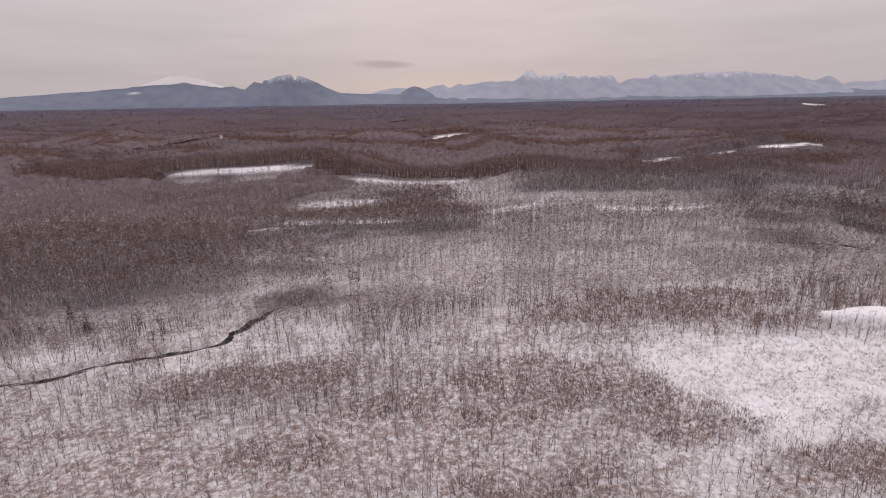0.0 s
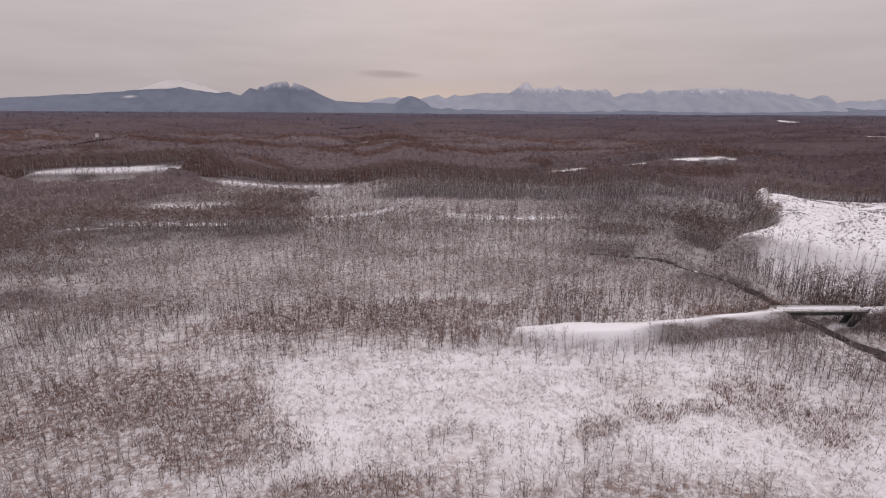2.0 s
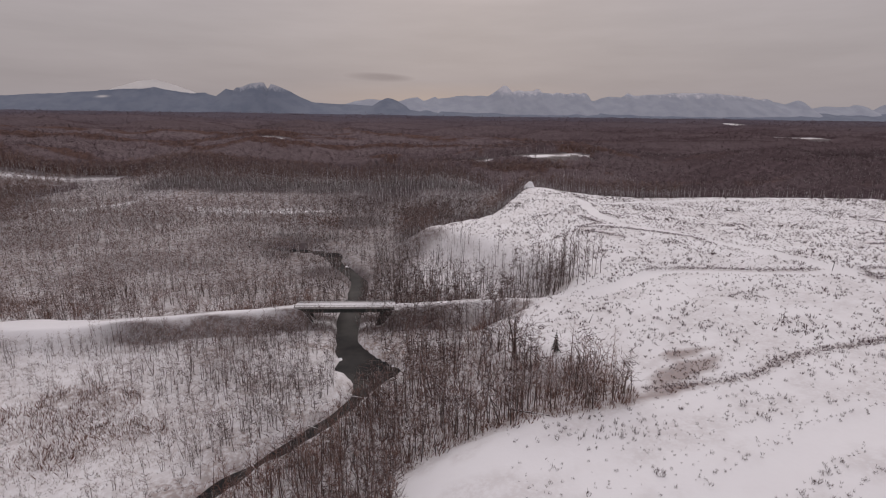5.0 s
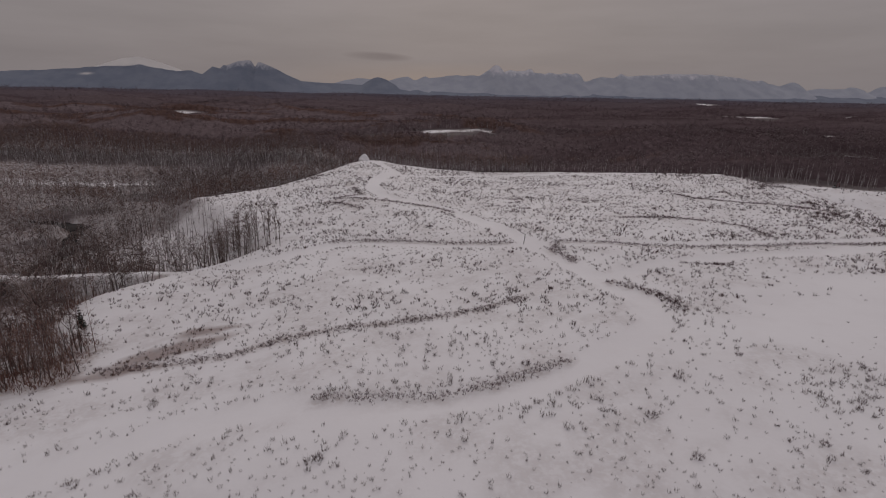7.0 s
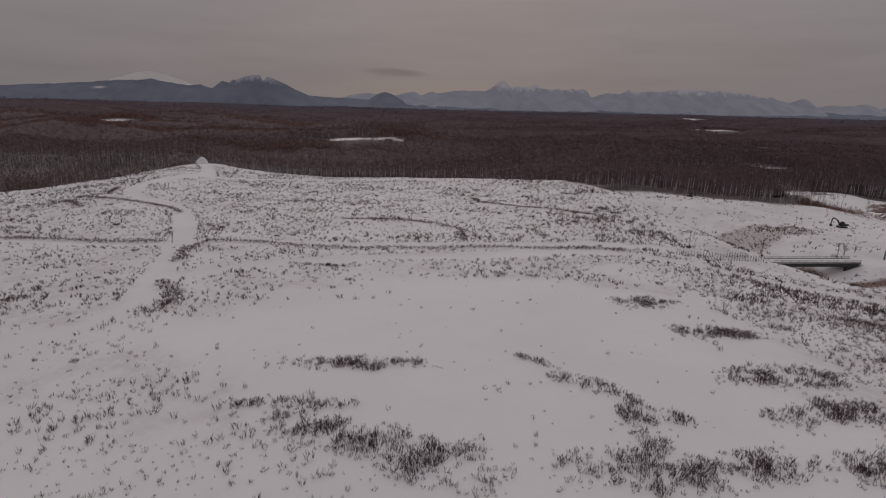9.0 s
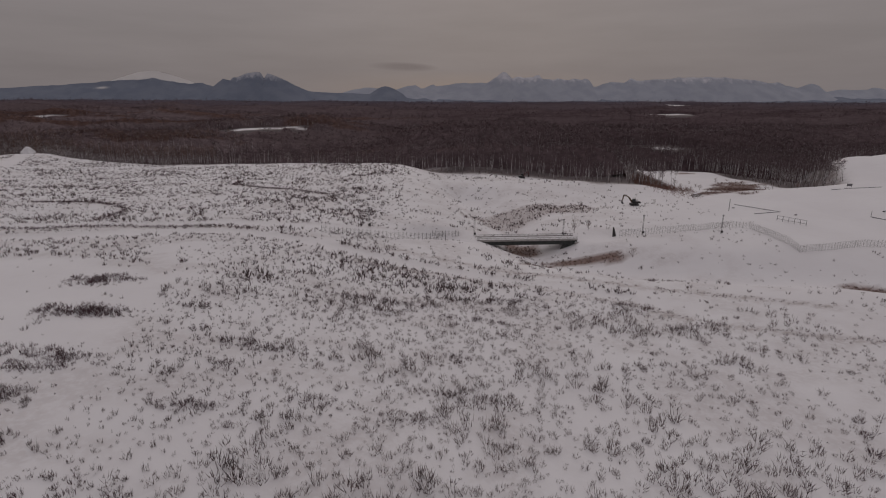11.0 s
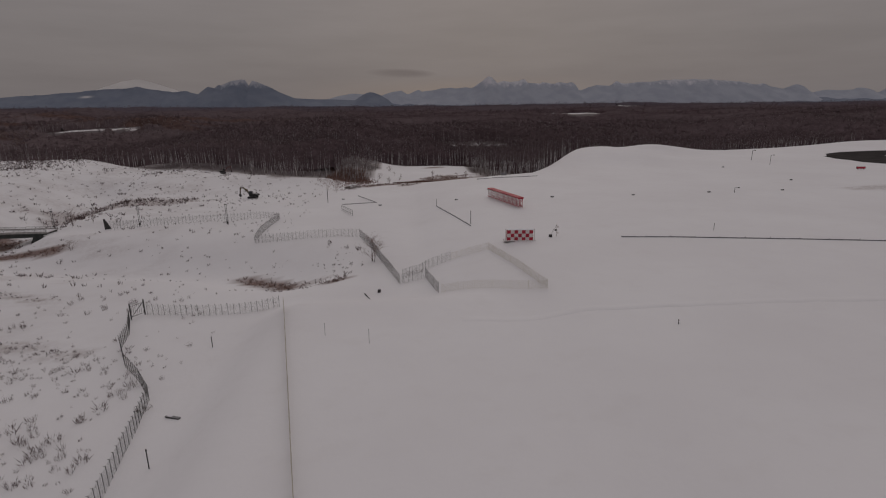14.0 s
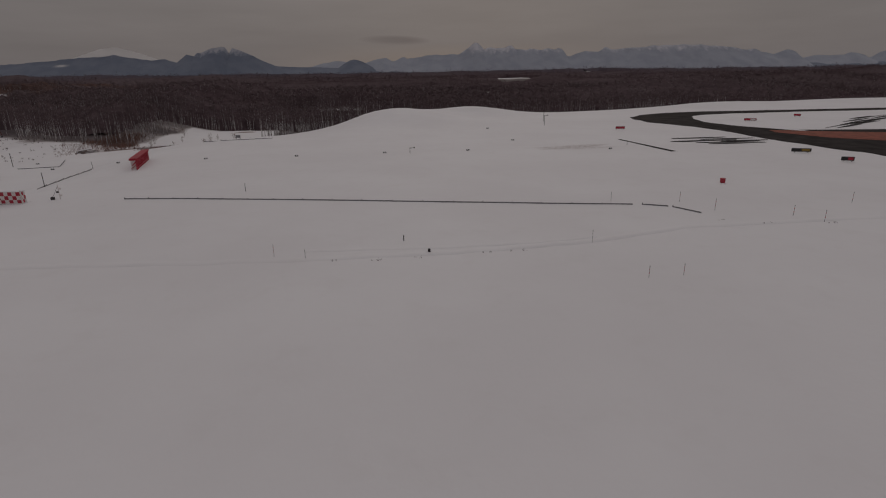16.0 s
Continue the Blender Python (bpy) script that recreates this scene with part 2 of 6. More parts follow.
# ---- materials ----
class Mat:
    """A node material with a principled shader and short ways to add nodes."""

    def __init__(self, name, colour=(0.5, 0.5, 0.5), rough=0.8, metal=0.0):
        self.mat = bpy.data.materials.new(name)
        self.mat.use_nodes = True
        self.tree = self.mat.node_tree
        self.shader = self.tree.nodes["Principled BSDF"]
        self.shader.inputs["Base Color"].default_value = (*colour, 1)
        self.shader.inputs["Roughness"].default_value = rough
        self.shader.inputs["Metallic"].default_value = metal
        self.coord = self.tree.nodes.new("ShaderNodeTexCoord").outputs["Object"]
        self.geo = self.tree.nodes.new("ShaderNodeNewGeometry")

    def link(self, a, b):
        self.tree.links.new(a, b)

    def noise(self, scale, detail=4.0, rough=0.55, vector=None):
        n = self.tree.nodes.new("ShaderNodeTexNoise")
        n.inputs["Scale"].default_value, n.inputs["Detail"].default_value, n.inputs["Roughness"].default_value = scale, detail, rough
        self.link(vector or self.coord, n.inputs["Vector"])
        return n.outputs[0]

    def scaled(self, x, y, z):
        n = self.tree.nodes.new("ShaderNodeMapping")
        n.inputs["Scale"].default_value = (x, y, z)
        self.link(self.coord, n.inputs[0])
        return n.outputs[0]

    def ramp(self, value, low, high):
        n = self.tree.nodes.new("ShaderNodeMapRange")
        n.interpolation_type = "SMOOTHSTEP"
        n.inputs[1].default_value, n.inputs[2].default_value = low, high
        self.link(value, n.inputs[0])
        return n.outputs[0]

    def math(self, op, a, b=0.0):
        n = self.tree.nodes.new("ShaderNodeMath")
        n.operation = op
        for i, v in enumerate((a, b)):
            if isinstance(v, (int, float)):
                n.inputs[i].default_value = v
            else:
                self.link(v, n.inputs[i])
        return n.outputs[0]

    def mix(self, factor, a, b):
        n = self.tree.nodes.new("ShaderNodeMix")
        n.data_type = "RGBA"
        if isinstance(factor, (int, float)):
            n.inputs[0].default_value = factor
        else:
            self.link(factor, n.inputs[0])
        for i, v in ((6, a), (7, b)):
            if isinstance(v, tuple):
                n.inputs[i].default_value = (*v, 1)
            else:
                self.link(v, n.inputs[i])
        return n.outputs[2]

    def attribute(self, name):
        n = self.tree.nodes.new("ShaderNodeAttribute")
        n.attribute_name = name
        return n.outputs["Fac"]

    def up(self):
        n = self.tree.nodes.new("ShaderNodeSeparateXYZ")
        self.link(self.geo.outputs["Normal"], n.inputs[0])
        return n.outputs[2]

    def random(self):
        return self.geo.outputs["Random Per Island"]

    def object_random(self):
        return self.tree.nodes.new("ShaderNodeObjectInfo").outputs["Random"]

    def colour(self, c):
        self.link(c, self.shader.inputs["Base Color"])
        return self

    def bump(self, height, strength=0.3, distance=0.1):
        n = self.tree.nodes.new("ShaderNodeBump")
        n.inputs["Strength"].default_value, n.inputs["Distance"].default_value = strength, distance
        self.link(height, n.inputs["Height"])
        self.link(n.outputs[0], self.shader.inputs["Normal"])
        return self


def ground_material():
    m = Mat("snow_ground", rough=0.75)
    fine, mid, wide = m.noise(2.2, 5), m.noise(0.35, 5), m.noise(0.05, 4)
    snow = m.mix(m.ramp(wide, 0.3, 0.7), (0.79, 0.79, 0.81), (0.75, 0.745, 0.765))
    snow = m.mix(m.math("MULTIPLY", m.ramp(mid, 0.5, 0.75), 0.15), snow, (0.66, 0.64, 0.64))
    # bent straw and stalks that show through
    straw = m.mix(m.ramp(fine, 0.35, 0.65), (0.13, 0.085, 0.072), (0.27, 0.195, 0.165))
    cover = m.attribute("cover")
    speck = m.ramp(m.math("ADD", m.math("MULTIPLY", fine, 0.5), m.math("MULTIPLY", m.noise(0.8, 5), 0.5)), 0.38, 0.60)
    amount = m.math("MULTIPLY", cover, m.math("ADD", m.math("MULTIPLY", speck, 0.8), 0.2))
    c = m.mix(amount, snow, straw)
    # brown leaf mould and brush, darkened further for the shade among close crowns
    dark_floor = m.mix(m.ramp(mid, 0.35, 0.65), (0.044, 0.029, 0.033), (0.064, 0.043, 0.048))
    dark_floor = m.mix(m.math("MULTIPLY", m.ramp(wide, 0.6, 0.8), 0.25), dark_floor, (0.075, 0.054, 0.059))
    c = m.mix(m.attribute("dark_floor"), c, dark_floor)
    c = m.mix(m.attribute("reeds"), c, m.mix(m.ramp(fine, 0.3, 0.7), (0.085, 0.040, 0.030), (0.205, 0.110, 0.080)))
    return m.colour(c).bump(m.math("ADD", mid, m.math("MULTIPLY", fine, 0.3)), 0.25, 0.2).mat


def bark_material(name, dark, light, snow=0.8, low=0.15):
    m = Mat(name, rough=0.9)
    c = m.mix(m.random(), dark, light)
    c = m.mix(m.math("MULTIPLY", m.ramp(m.noise(9.0, 3), 0.45, 0.7), 0.4), c, (0.03, 0.024, 0.024))
    lying = m.math("MULTIPLY", m.math("MULTIPLY", m.ramp(m.up(), low, low + 0.35), m.ramp(m.noise(1.3, 3), 0.38, 0.55)), snow)
    return m.colour(m.mix(lying, c, (0.78, 0.78, 0.80))).mat


def plain_material(name, dark, light, rough=0.6, metal=0.0, scale=3.0, snow=0.0):
    m = Mat(name, rough=rough, metal=metal)
    n = m.noise(scale, 5)
    c = m.mix(m.ramp(n, 0.3, 0.7), dark, light)
    if snow:
        c = m.mix(m.math("MULTIPLY", m.ramp(m.up(), 0.5, 0.8), snow), c, (0.78, 0.78, 0.80))
    return m.colour(c).bump(n, 0.15, 0.02).mat


def canopy_material():
    m = Mat("twig_roof_of_woods", rough=1.0)
    m.shader.inputs["Specular IOR Level"].default_value = 0.0
    crowns = m.ramp(m.noise(0.22, 5, 0.65), 0.3, 0.7)
    stands = m.ramp(m.noise(1.0, 4, 0.6, m.scaled(0.006, 0.014, 0.01)), 0.35, 0.65)
    c = m.mix(crowns, (0.056, 0.039, 0.044), (0.124, 0.090, 0.098))
    c = m.mix(m.math("MULTIPLY", stands, 0.7), c, (0.060, 0.041, 0.045))
    c = m.mix(m.math("MULTIPLY", m.ramp(m.noise(0.045, 4, 0.6), 0.5, 0.72), 0.45), c, (0.150, 0.120, 0.126))
    # crowns turn paler towards the west, less so far north
    west_crowns = m.mix(crowns, (0.120, 0.092, 0.097), (0.235, 0.190, 0.197))
    west_crowns = m.mix(m.math("MULTIPLY", stands, 0.5), west_crowns, (0.135, 0.100, 0.104))
    c = m.mix(m.attribute("west_pale"), c, west_crowns)
    # lit look of north-climbing slopes, snow between trunks included, mixed into the colour
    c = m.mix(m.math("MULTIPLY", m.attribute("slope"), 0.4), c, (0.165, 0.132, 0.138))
    c = m.mix(m.attribute("brown"), c, m.mix(crowns, (0.075, 0.046, 0.041), (0.145, 0.095, 0.084)))
    # blue-grey of aerial haze is mixed into the crown colour with distance
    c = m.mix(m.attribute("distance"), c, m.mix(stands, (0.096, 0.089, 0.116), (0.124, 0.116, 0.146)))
    return m.colour(c).bump(crowns, 0.6, 1.0).mat


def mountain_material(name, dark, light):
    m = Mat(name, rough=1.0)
    # both slope colours carry the blue-grey of distant haze
    hazed_slopes = m.mix(m.ramp(m.noise(0.01, 5), 0.35, 0.65), dark, light)
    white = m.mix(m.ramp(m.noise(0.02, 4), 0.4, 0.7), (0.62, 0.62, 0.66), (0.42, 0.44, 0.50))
    h = m.tree.nodes.new("ShaderNodeSeparateXYZ")
    m.link(m.coord, h.inputs[0])
    patchy = m.math("ADD", h.outputs[2], m.math("MULTIPLY", m.noise(1.0, 6, 0.7, m.scaled(0.022, 0.010, 0.012)), 170.0))
    c = m.mix(m.math("MULTIPLY", m.ramp(patchy, 290.0, 335.0), m.attribute("snow")), hazed_slopes, white)
    c = m.mix(m.math("MULTIPLY", m.attribute("white"), 0.9), c, (0.74, 0.72, 0.70))
    return m.colour(c).mat


GROUND = ground_material()
BARK = bark_material("grey_brown_bark", (0.060, 0.042, 0.038), (0.15, 0.112, 0.10), 0.5)
TWIGS = bark_material("reddish_brown_twigs", (0.135, 0.084, 0.074), (0.265, 0.180, 0.158), 0.44, 0.40)
FAR_TWIGS = bark_material("dark_far_twigs", (0.088, 0.058, 0.064), (0.150, 0.106, 0.114), 0.03, 0.5)
RED_BARK = bark_material("reddish_bark", (0.078, 0.046, 0.038), (0.200, 0.122, 0.102), 0.30)
DARK_TWIGS = bark_material("dark_riverside_twigs", (0.070, 0.044, 0.040), (0.155, 0.100, 0.090), 0.12, 0.5)
BROWN_TWIGS = bark_material("brown_brow_twigs", (0.130, 0.080, 0.070), (0.250, 0.165, 0.145), 0.08, 0.5)
CANOPY = canopy_material()
BIRCH = bark_material("pale_birch_bark", (0.19, 0.160, 0.155), (0.40, 0.355, 0.34), 0.6)
STALK = bark_material("dry_stalks", (0.048, 0.030, 0.033), (0.155, 0.104, 0.102), 0.15, 0.55)
RUSSET = bark_material("russet_scrub_twigs", (0.125, 0.062, 0.049), (0.265, 0.146, 0.114), 0.10, 0.5)
PALE_SEDGE = bark_material("pale_tan_sedge", (0.20, 0.155, 0.135), (0.40, 0.34, 0.31), 0.5, 0.4)
REED_STEMS = bark_material("rust_brown_reeds", (0.080, 0.036, 0.027), (0.200, 0.100, 0.074), 0.10, 0.5)
WISP_STEMS = bark_material("wispy_grass_stems", (0.070, 0.048, 0.050), (0.24, 0.18, 0.175), 0.15, 0.55)
MARSH_STEMS = bark_material("pinkish_marsh_stems", (0.16, 0.095, 0.085), (0.34, 0.225, 0.20), 0.25, 0.5)
SHRUB = bark_material("dark_purple_shrub", (0.044, 0.019, 0.026), (0.128, 0.064, 0.076), 0.08, 0.6)
# haze is in these base colours, stronger on the back range
MOUNTAIN = mountain_material("hazed_forest_mountain", (0.146, 0.172, 0.228), (0.176, 0.202, 0.256))
PALE_MOUNTAIN = mountain_material("hazed_snowy_mountain", (0.318, 0.344, 0.405), (0.362, 0.388, 0.446))

STEEL = plain_material("grey_green_bridge_steel", (0.022, 0.026, 0.024), (0.050, 0.056, 0.052), 0.6, 0.2, 2.0, 0.6)
CONCRETE = plain_material("weathered_concrete", (0.24, 0.23, 0.22), (0.40, 0.38, 0.36), 0.9, 0.0, 1.5, 0.9)
GALVANISED = plain_material("galvanised_steel", (0.16, 0.16, 0.17), (0.30, 0.30, 0.31), 0.5, 0.7, 6.0)
DARK_POST = plain_material("dark_post_steel", (0.035, 0.033, 0.034), (0.07, 0.065, 0.065), 0.7, 0.3, 5.0)
WIRE = plain_material("grey_fence_wire", (0.085, 0.085, 0.08), (0.16, 0.155, 0.15), 0.6, 0.4, 5.0)
NET = plain_material("beige_snow_net", (0.52, 0.49, 0.42), (0.64, 0.60, 0.52), 0.9, 0.0, 4.0)
RED = plain_material("signal_red_paint", (0.34, 0.008, 0.026), (0.48, 0.02, 0.05), 0.5, 0.0, 4.0)
WHITE = plain_material("weathered_white_paint", (0.62, 0.58, 0.57), (0.80, 0.77, 0.76), 0.6, 0.0, 4.0)
YELLOW = plain_material("worn_yellow_paint", (0.20, 0.13, 0.02), (0.36, 0.24, 0.04), 0.5, 0.0, 3.0, 0.35)
MUDDY = plain_material("muddy_dark_ochre_paint", (0.050, 0.034, 0.018), (0.14, 0.085, 0.028), 0.7, 0.0, 3.0, 0.2)
DARK_RED = plain_material("dark_red_machine_paint", (0.06, 0.015, 0.015), (0.14, 0.03, 0.03), 0.6, 0.0, 3.0, 0.2)
BLACK = plain_material("black_rubber_and_steel", (0.012, 0.012, 0.013), (0.035, 0.034, 0.035), 0.7, 0.0, 4.0, 0.25)
GLASS_DARK = plain_material("dark_cab_glass", (0.02, 0.025, 0.03), (0.03, 0.035, 0.04), 0.1)
SNOW = plain_material("lying_snow", (0.74, 0.74, 0.77), (0.82, 0.82, 0.84), 0.8, 0.0, 0.8)
ASPHALT = plain_material("wet_dark_asphalt", (0.016, 0.0135, 0.0135), (0.040, 0.034, 0.034), 0.95, 0.0, 0.25)
ASPHALT.node_tree.nodes["Principled BSDF"].inputs["Specular IOR Level"].default_value = 0.12
EARTH = plain_material("rust_red_surface", (0.17, 0.050, 0.032), (0.30, 0.085, 0.052), 0.95, 0.0, 0.6)
NEEDLES = plain_material("snowy_dark_needles", (0.02, 0.028, 0.024), (0.045, 0.055, 0.048), 0.9, 0.0, 1.0, 0.75)


def water_material():
    m = Mat("dark_river_water", (0.030, 0.030, 0.030), 0.22)
    m.shader.inputs["IOR"].default_value = 1.06
    m.colour(m.mix(m.ramp(m.noise(0.12, 4), 0.35, 0.7), (0.022, 0.022, 0.023), (0.055, 0.052, 0.050)))
    return m.bump(m.noise(1.6, 3, 0.5, m.scaled(1, 1, 1)), 0.25, 0.05).mat


WATER = water_material()

# ---- mesh helpers ----
def raw_mesh(name, verts, faces, material=None, smooth=False):
    """A mesh from arrays of corners and of equal-sided faces."""
    verts, faces = np.asarray(verts, np.float32), np.asarray(faces, np.int32)
    me = bpy.data.meshes.new(name)
    me.vertices.add(len(verts))
    me.vertices.foreach_set("co", verts.ravel())
    me.loops.add(faces.size)
    me.loops.foreach_set("vertex_index", faces.ravel())
    me.polygons.add(len(faces))
    me.polygons.foreach_set("loop_start", np.arange(0, faces.size, faces.shape[1], dtype=np.int32))
    if smooth:
        me.polygons.foreach_set("use_smooth", np.ones(len(faces), bool))
    me.update(calc_edges=True)
    if material:
        me.materials.append(material)
    return me


def paint(me, name, values):
    me.attributes.new(name, "FLOAT", "POINT").data.foreach_set("value", np.asarray(values, np.float32).ravel())


def steps(marks):
    """Grid lines from rows of (start, spacing), ending at the last start."""
    out = []
    for (a, s), (b, _) in zip(marks, marks[1:]):
        out.append(np.arange(a, b, s))
    return np.concatenate(out + [[marks[-1][0]]])


# ---- where things grow ----
CLEARINGS = [(-60, 588, 44, 9, 4), (80, 530, 46, 8, 3), (-76, 317, 50, 3.8, 0), (14, 299, 42, 3.4, 2), (204, 378, 24, 5, 20), (258, 380, 26, 4, 8), (311, 381, 29, 7, 4), (562, 306, 18, 5, 0), (491, 240, 10, 4, 0), (474, 236, 8, 1.5, 0),
             (905, 1268, 56, 30, 0), (1085, 1290, 76, 30, 0), (1330, 1950, 120, 44, 0), (1560, 1950, 90, 40, 0), (1180, 1960, 40, 40, 0), (722, 622, 36, 9, -10), (860, 672, 60, 9, 8), (960, 716, 34, 8, 4), (640, 430, 40, 9, 4),
             (-25, 268, 26, 6, 0), (-5, 233, 18, 5.5, 0), (-32, 240, 20, 5, 0), (-48, 220, 13, 4, 0), (60, 248, 24, 3.5, 6), (130, 240, 40, 3, 0)]
TRACK = [(205, 38), (227.5, 44.5), (233.4, 46.8), (239.5, 49.0), (247.9, 49.5), (257.3, 47.5), (266.7, 47.2), (276.4, 49.2), (287.4, 54.7), (297.2, 61.3), (299.5, 69.5), (297.0, 80.5), (294.6, 95.2), (289.8, 113.8), (281.2, 135.8), (273.6, 147.0), (265.2, 151.0), (260.4, 155.0), (258.4, 166.8), (261.1, 181.2), (267.5, 200.0), (262, 216), (256, 229)]
SIDE_TRACK = [(297.0, 80.5), (312, 87.5), (324, 90), (350, 92), (367, 94), (380, 93.5), (394, 90.5), (408, 86), (423, 80.5), (445, 70)]
RIDGE_TRACK = [(261.1, 181.2), (266.9, 197.0), (280.2, 201.0), (303.1, 215.2), (327.8, 215.8), (375, 209)]
LANE_EAST = [(232, 103), (253, 112), (290, 103.5), (330, 99), (350, 98.5), (385, 101), (405, 106), (422, 110), (447, 110), (470, 116), (492, 128), (510, 140)]


def open_snow(x, y):
    """1 on the treeless hill and the airfield, 0 in the woods and the wet valley."""
    west = np.interp(y, [-40, 20, 55, 59, 61, 72, 81, 95, 108, 118, 150, 166, 172, 180, 230, 245], [200, 184, 187, 192, 221, 221, 208, 206, 226, 234, 216, 206, 200, 212, 240, 250])
    back = np.interp(x, [190, 227, 254, 300, 340, 403, 432, 458, 470, 476, 507, 511, 541, 546, 549, 560, 590, 650, 700, 900], [174, 180, 234, 230, 224, 212, 204, 198, 188, 176, 180, 226, 234, 228, 172, 166, 207, 238, 246, 280])
    return sm(-2, 2, x - west) * (1 - sm(0, 5, y - back))


def clearing(x, y):
    best = np.full(np.shape(x), -9.0)
    for cx, cy, rx, ry, turn in CLEARINGS:
        best = np.maximum(best, blob(x, y, cx, cy, rx, ry, turn) + 0.22 * value_noise(x / 9, y / 5, 41) + 0.38 * sm(285, 330, np.asarray(y)) * value_noise(x / 20, y / 6, 42))
    return sm(0.0, 0.25, best)


def white_scrub(x, y):
    """The pale, snow-filled scrub in the near valley."""
    a = np.maximum(blob(x, y, 86, 84, 42, 21, -8), blob(x, y, 130, 70, 34, 20, -20))
    a = np.maximum(a, blob(x, y, 128, 92, 30, 9, 0))
    return sm(-0.1, 0.5, a + 0.35 * value_noise(x / 12, y / 9, 43))


def brown_scrub(x, y):
    a = np.maximum(blob(x, y, 64, 122, 40, 11, -3), blob(x, y, 95, 124, 30, 8, -6))
    for cx, cy, rx, ry in ((118, 74, 6, 4), (148, 69, 7, 4), (108, 71, 7, 4), (138, 77, 9, 8), (145, 66, 7, 5), (130, 75, 6, 3), (106, 70, 5, 3), (46, 83, 9, 5), (19, 80, 9, 5), (160, 118, 16, 6), (196, 121, 16, 7), (70, 60, 12, 5), (20, 60, 14, 6), (-20, 75, 12, 6), (30, 90, 22, 12), (50, 74, 14, 7), (-30, 98, 22, 7), (2, 84, 14, 6)):
        a = np.maximum(a, blob(x, y, cx, cy, rx, ry))
    return sm(-0.1, 0.45, a + 0.3 * value_noise(x / 10, y / 7, 44))


def dark_wood(x, y):
    """Close brown stands on the low rises of the valley."""
    a = np.maximum(blob(x, y, -108, 176, 78, 46, 0), blob(x, y, -84, 210, 46, 14, 0))
    a = np.maximum(np.maximum(a, blob(x, y, -24, 141, 17, 6, 0)), np.maximum(blob(x, y, 12, 209, 34, 5, 4), blob(x, y, 8, 258, 34, 8, -6)))
    a = np.maximum(a, blob(x, y, 203, 196, 9, 26, -20))
    return sm(-0.15, 0.45, a + 0.35 * fbm(x / 16, y / 9, 45))


def foot_slope(x, y):
    """The snowy slope below the hill with its thin trees."""
    return sm(0.0, 0.3, blob(x, y, 214, 140, 24, 30)) * sm(0, 2.5, off_line(x, y, LANE) - 1.0)


def rise(x, y):
    """How steeply the ground climbs towards the north."""
    return (ground_z(x, y + 4.0) - ground_z(x, y - 4.0)) / 8.0


def facing(x, y):
    """1 on wooded slopes that climb steeply northwards."""
    return sm(0.07, 0.17, rise(x, y)) * sm(180, 215, y) * (1 - sm(330, 360, y)) * sm(10, 70, x) * (1 - sm(150, 205, x))


def crest(x, y):
    """1 along the brows above such slopes."""
    return sm(0.05, 0.14, rise(x, np.asarray(y) - 13.0) - rise(x, np.asarray(y) + 8.0)) * sm(150, 200, y) * (1 - sm(620, 720, y))


def track_gap(x, y):
    """Distance to the edge of the nearest track on the hill; below 0 on it."""
    d = np.minimum(off_line(x, y, TRACK) - 2.3, off_line(x, y, SIDE_TRACK) - 1.9)
    return np.minimum(np.minimum(d, off_line(x, y, RIDGE_TRACK) - 1.8), off_line(x, y, LANE_EAST) - 2.2)


# lines of rank grass along ditches and old banks
GRASS_LINES = [[(296.3, 91.2), (295.4, 99.0), (297.8, 104.2), (312.8, 100.8), (328.1, 97.8), (341.7, 97.5), (352.4, 98.2), (368.9, 97.8), (379.9, 96.8)],
               [(323.2, 126.8), (335.4, 126.0), (344.5, 120.2), (349.3, 114.0), (348.4, 104.2)],
               [(359.4, 160.8), (360.2, 152.5), (371.5, 144.0), (382.6, 139.0), (389.2, 135.8), (390.6, 127.5)],
               [(245.7, 149.5), (250.7, 144.5), (255.5, 138.5)],
               [(244.3, 65.5), (250.7, 67.8), (257.7, 68.2), (265.8, 69.5), (274.5, 71.5), (281.7, 75.5)],
               [(223.7, 64.0), (231.2, 63.8), (239.6, 63.8), (244.3, 65.5)],
               [(252.5, 50.2), (257.3, 49.2), (265.6, 48.5), (270.7, 49.5), (276.5, 51.8), (281.2, 53.5)],
               [(247.1, 152.5), (256.9, 148.5), (264.9, 146.5), (274.3, 144.0), (279.8, 137.8)],
               [(250.2, 174.2), (252.4, 165.0), (255.2, 153.8), (247.1, 152.5)],
               [(294.4, 100), (297, 91.5)],
               [(400, 84), (411.5, 82.4), (426, 78.5), (441, 70.3), (448, 63), (461, 58.6), (471, 55.4), (485, 51.6)],
               [(404, 95), (420, 87.5), (433, 83), (452, 75.4), (472, 68)],
               [(298.4, 79.5), (303.4, 73), (303.6, 65.4)],
               [(250, 113.5), (288, 105.8)]]


def grass_line(x, y):
    best = np.full(np.shape(x), 1e9)
    for line in GRASS_LINES:
        best = np.minimum(best, off_line(x, y, line))
    return np.exp(-(best / 0.8) ** 2)


REEDS = [(433.5, 97, 8.5, 2.0, 47), (446.5, 102.6, 11.5, 2.4, -2), (434.5, 113, 6, 6.5, 0), (530, 180, 25, 10, 50), (513, 167, 8, 4, 10), (532, 222, 6, 2.5, 0), (496.5, 84, 7, 2.2, -25), (507.5, 76, 2.4, 1.5, 0), (231, 67.4, 12, 2.2, 22), (235, 73, 6, 1.6, 10), (226, 63, 7, 1.6, 10)]
MARSH = [(446, 143, 24, 9, 14), (436, 136, 10, 7, 0), (500, 82, 8, 2.5, -20)]


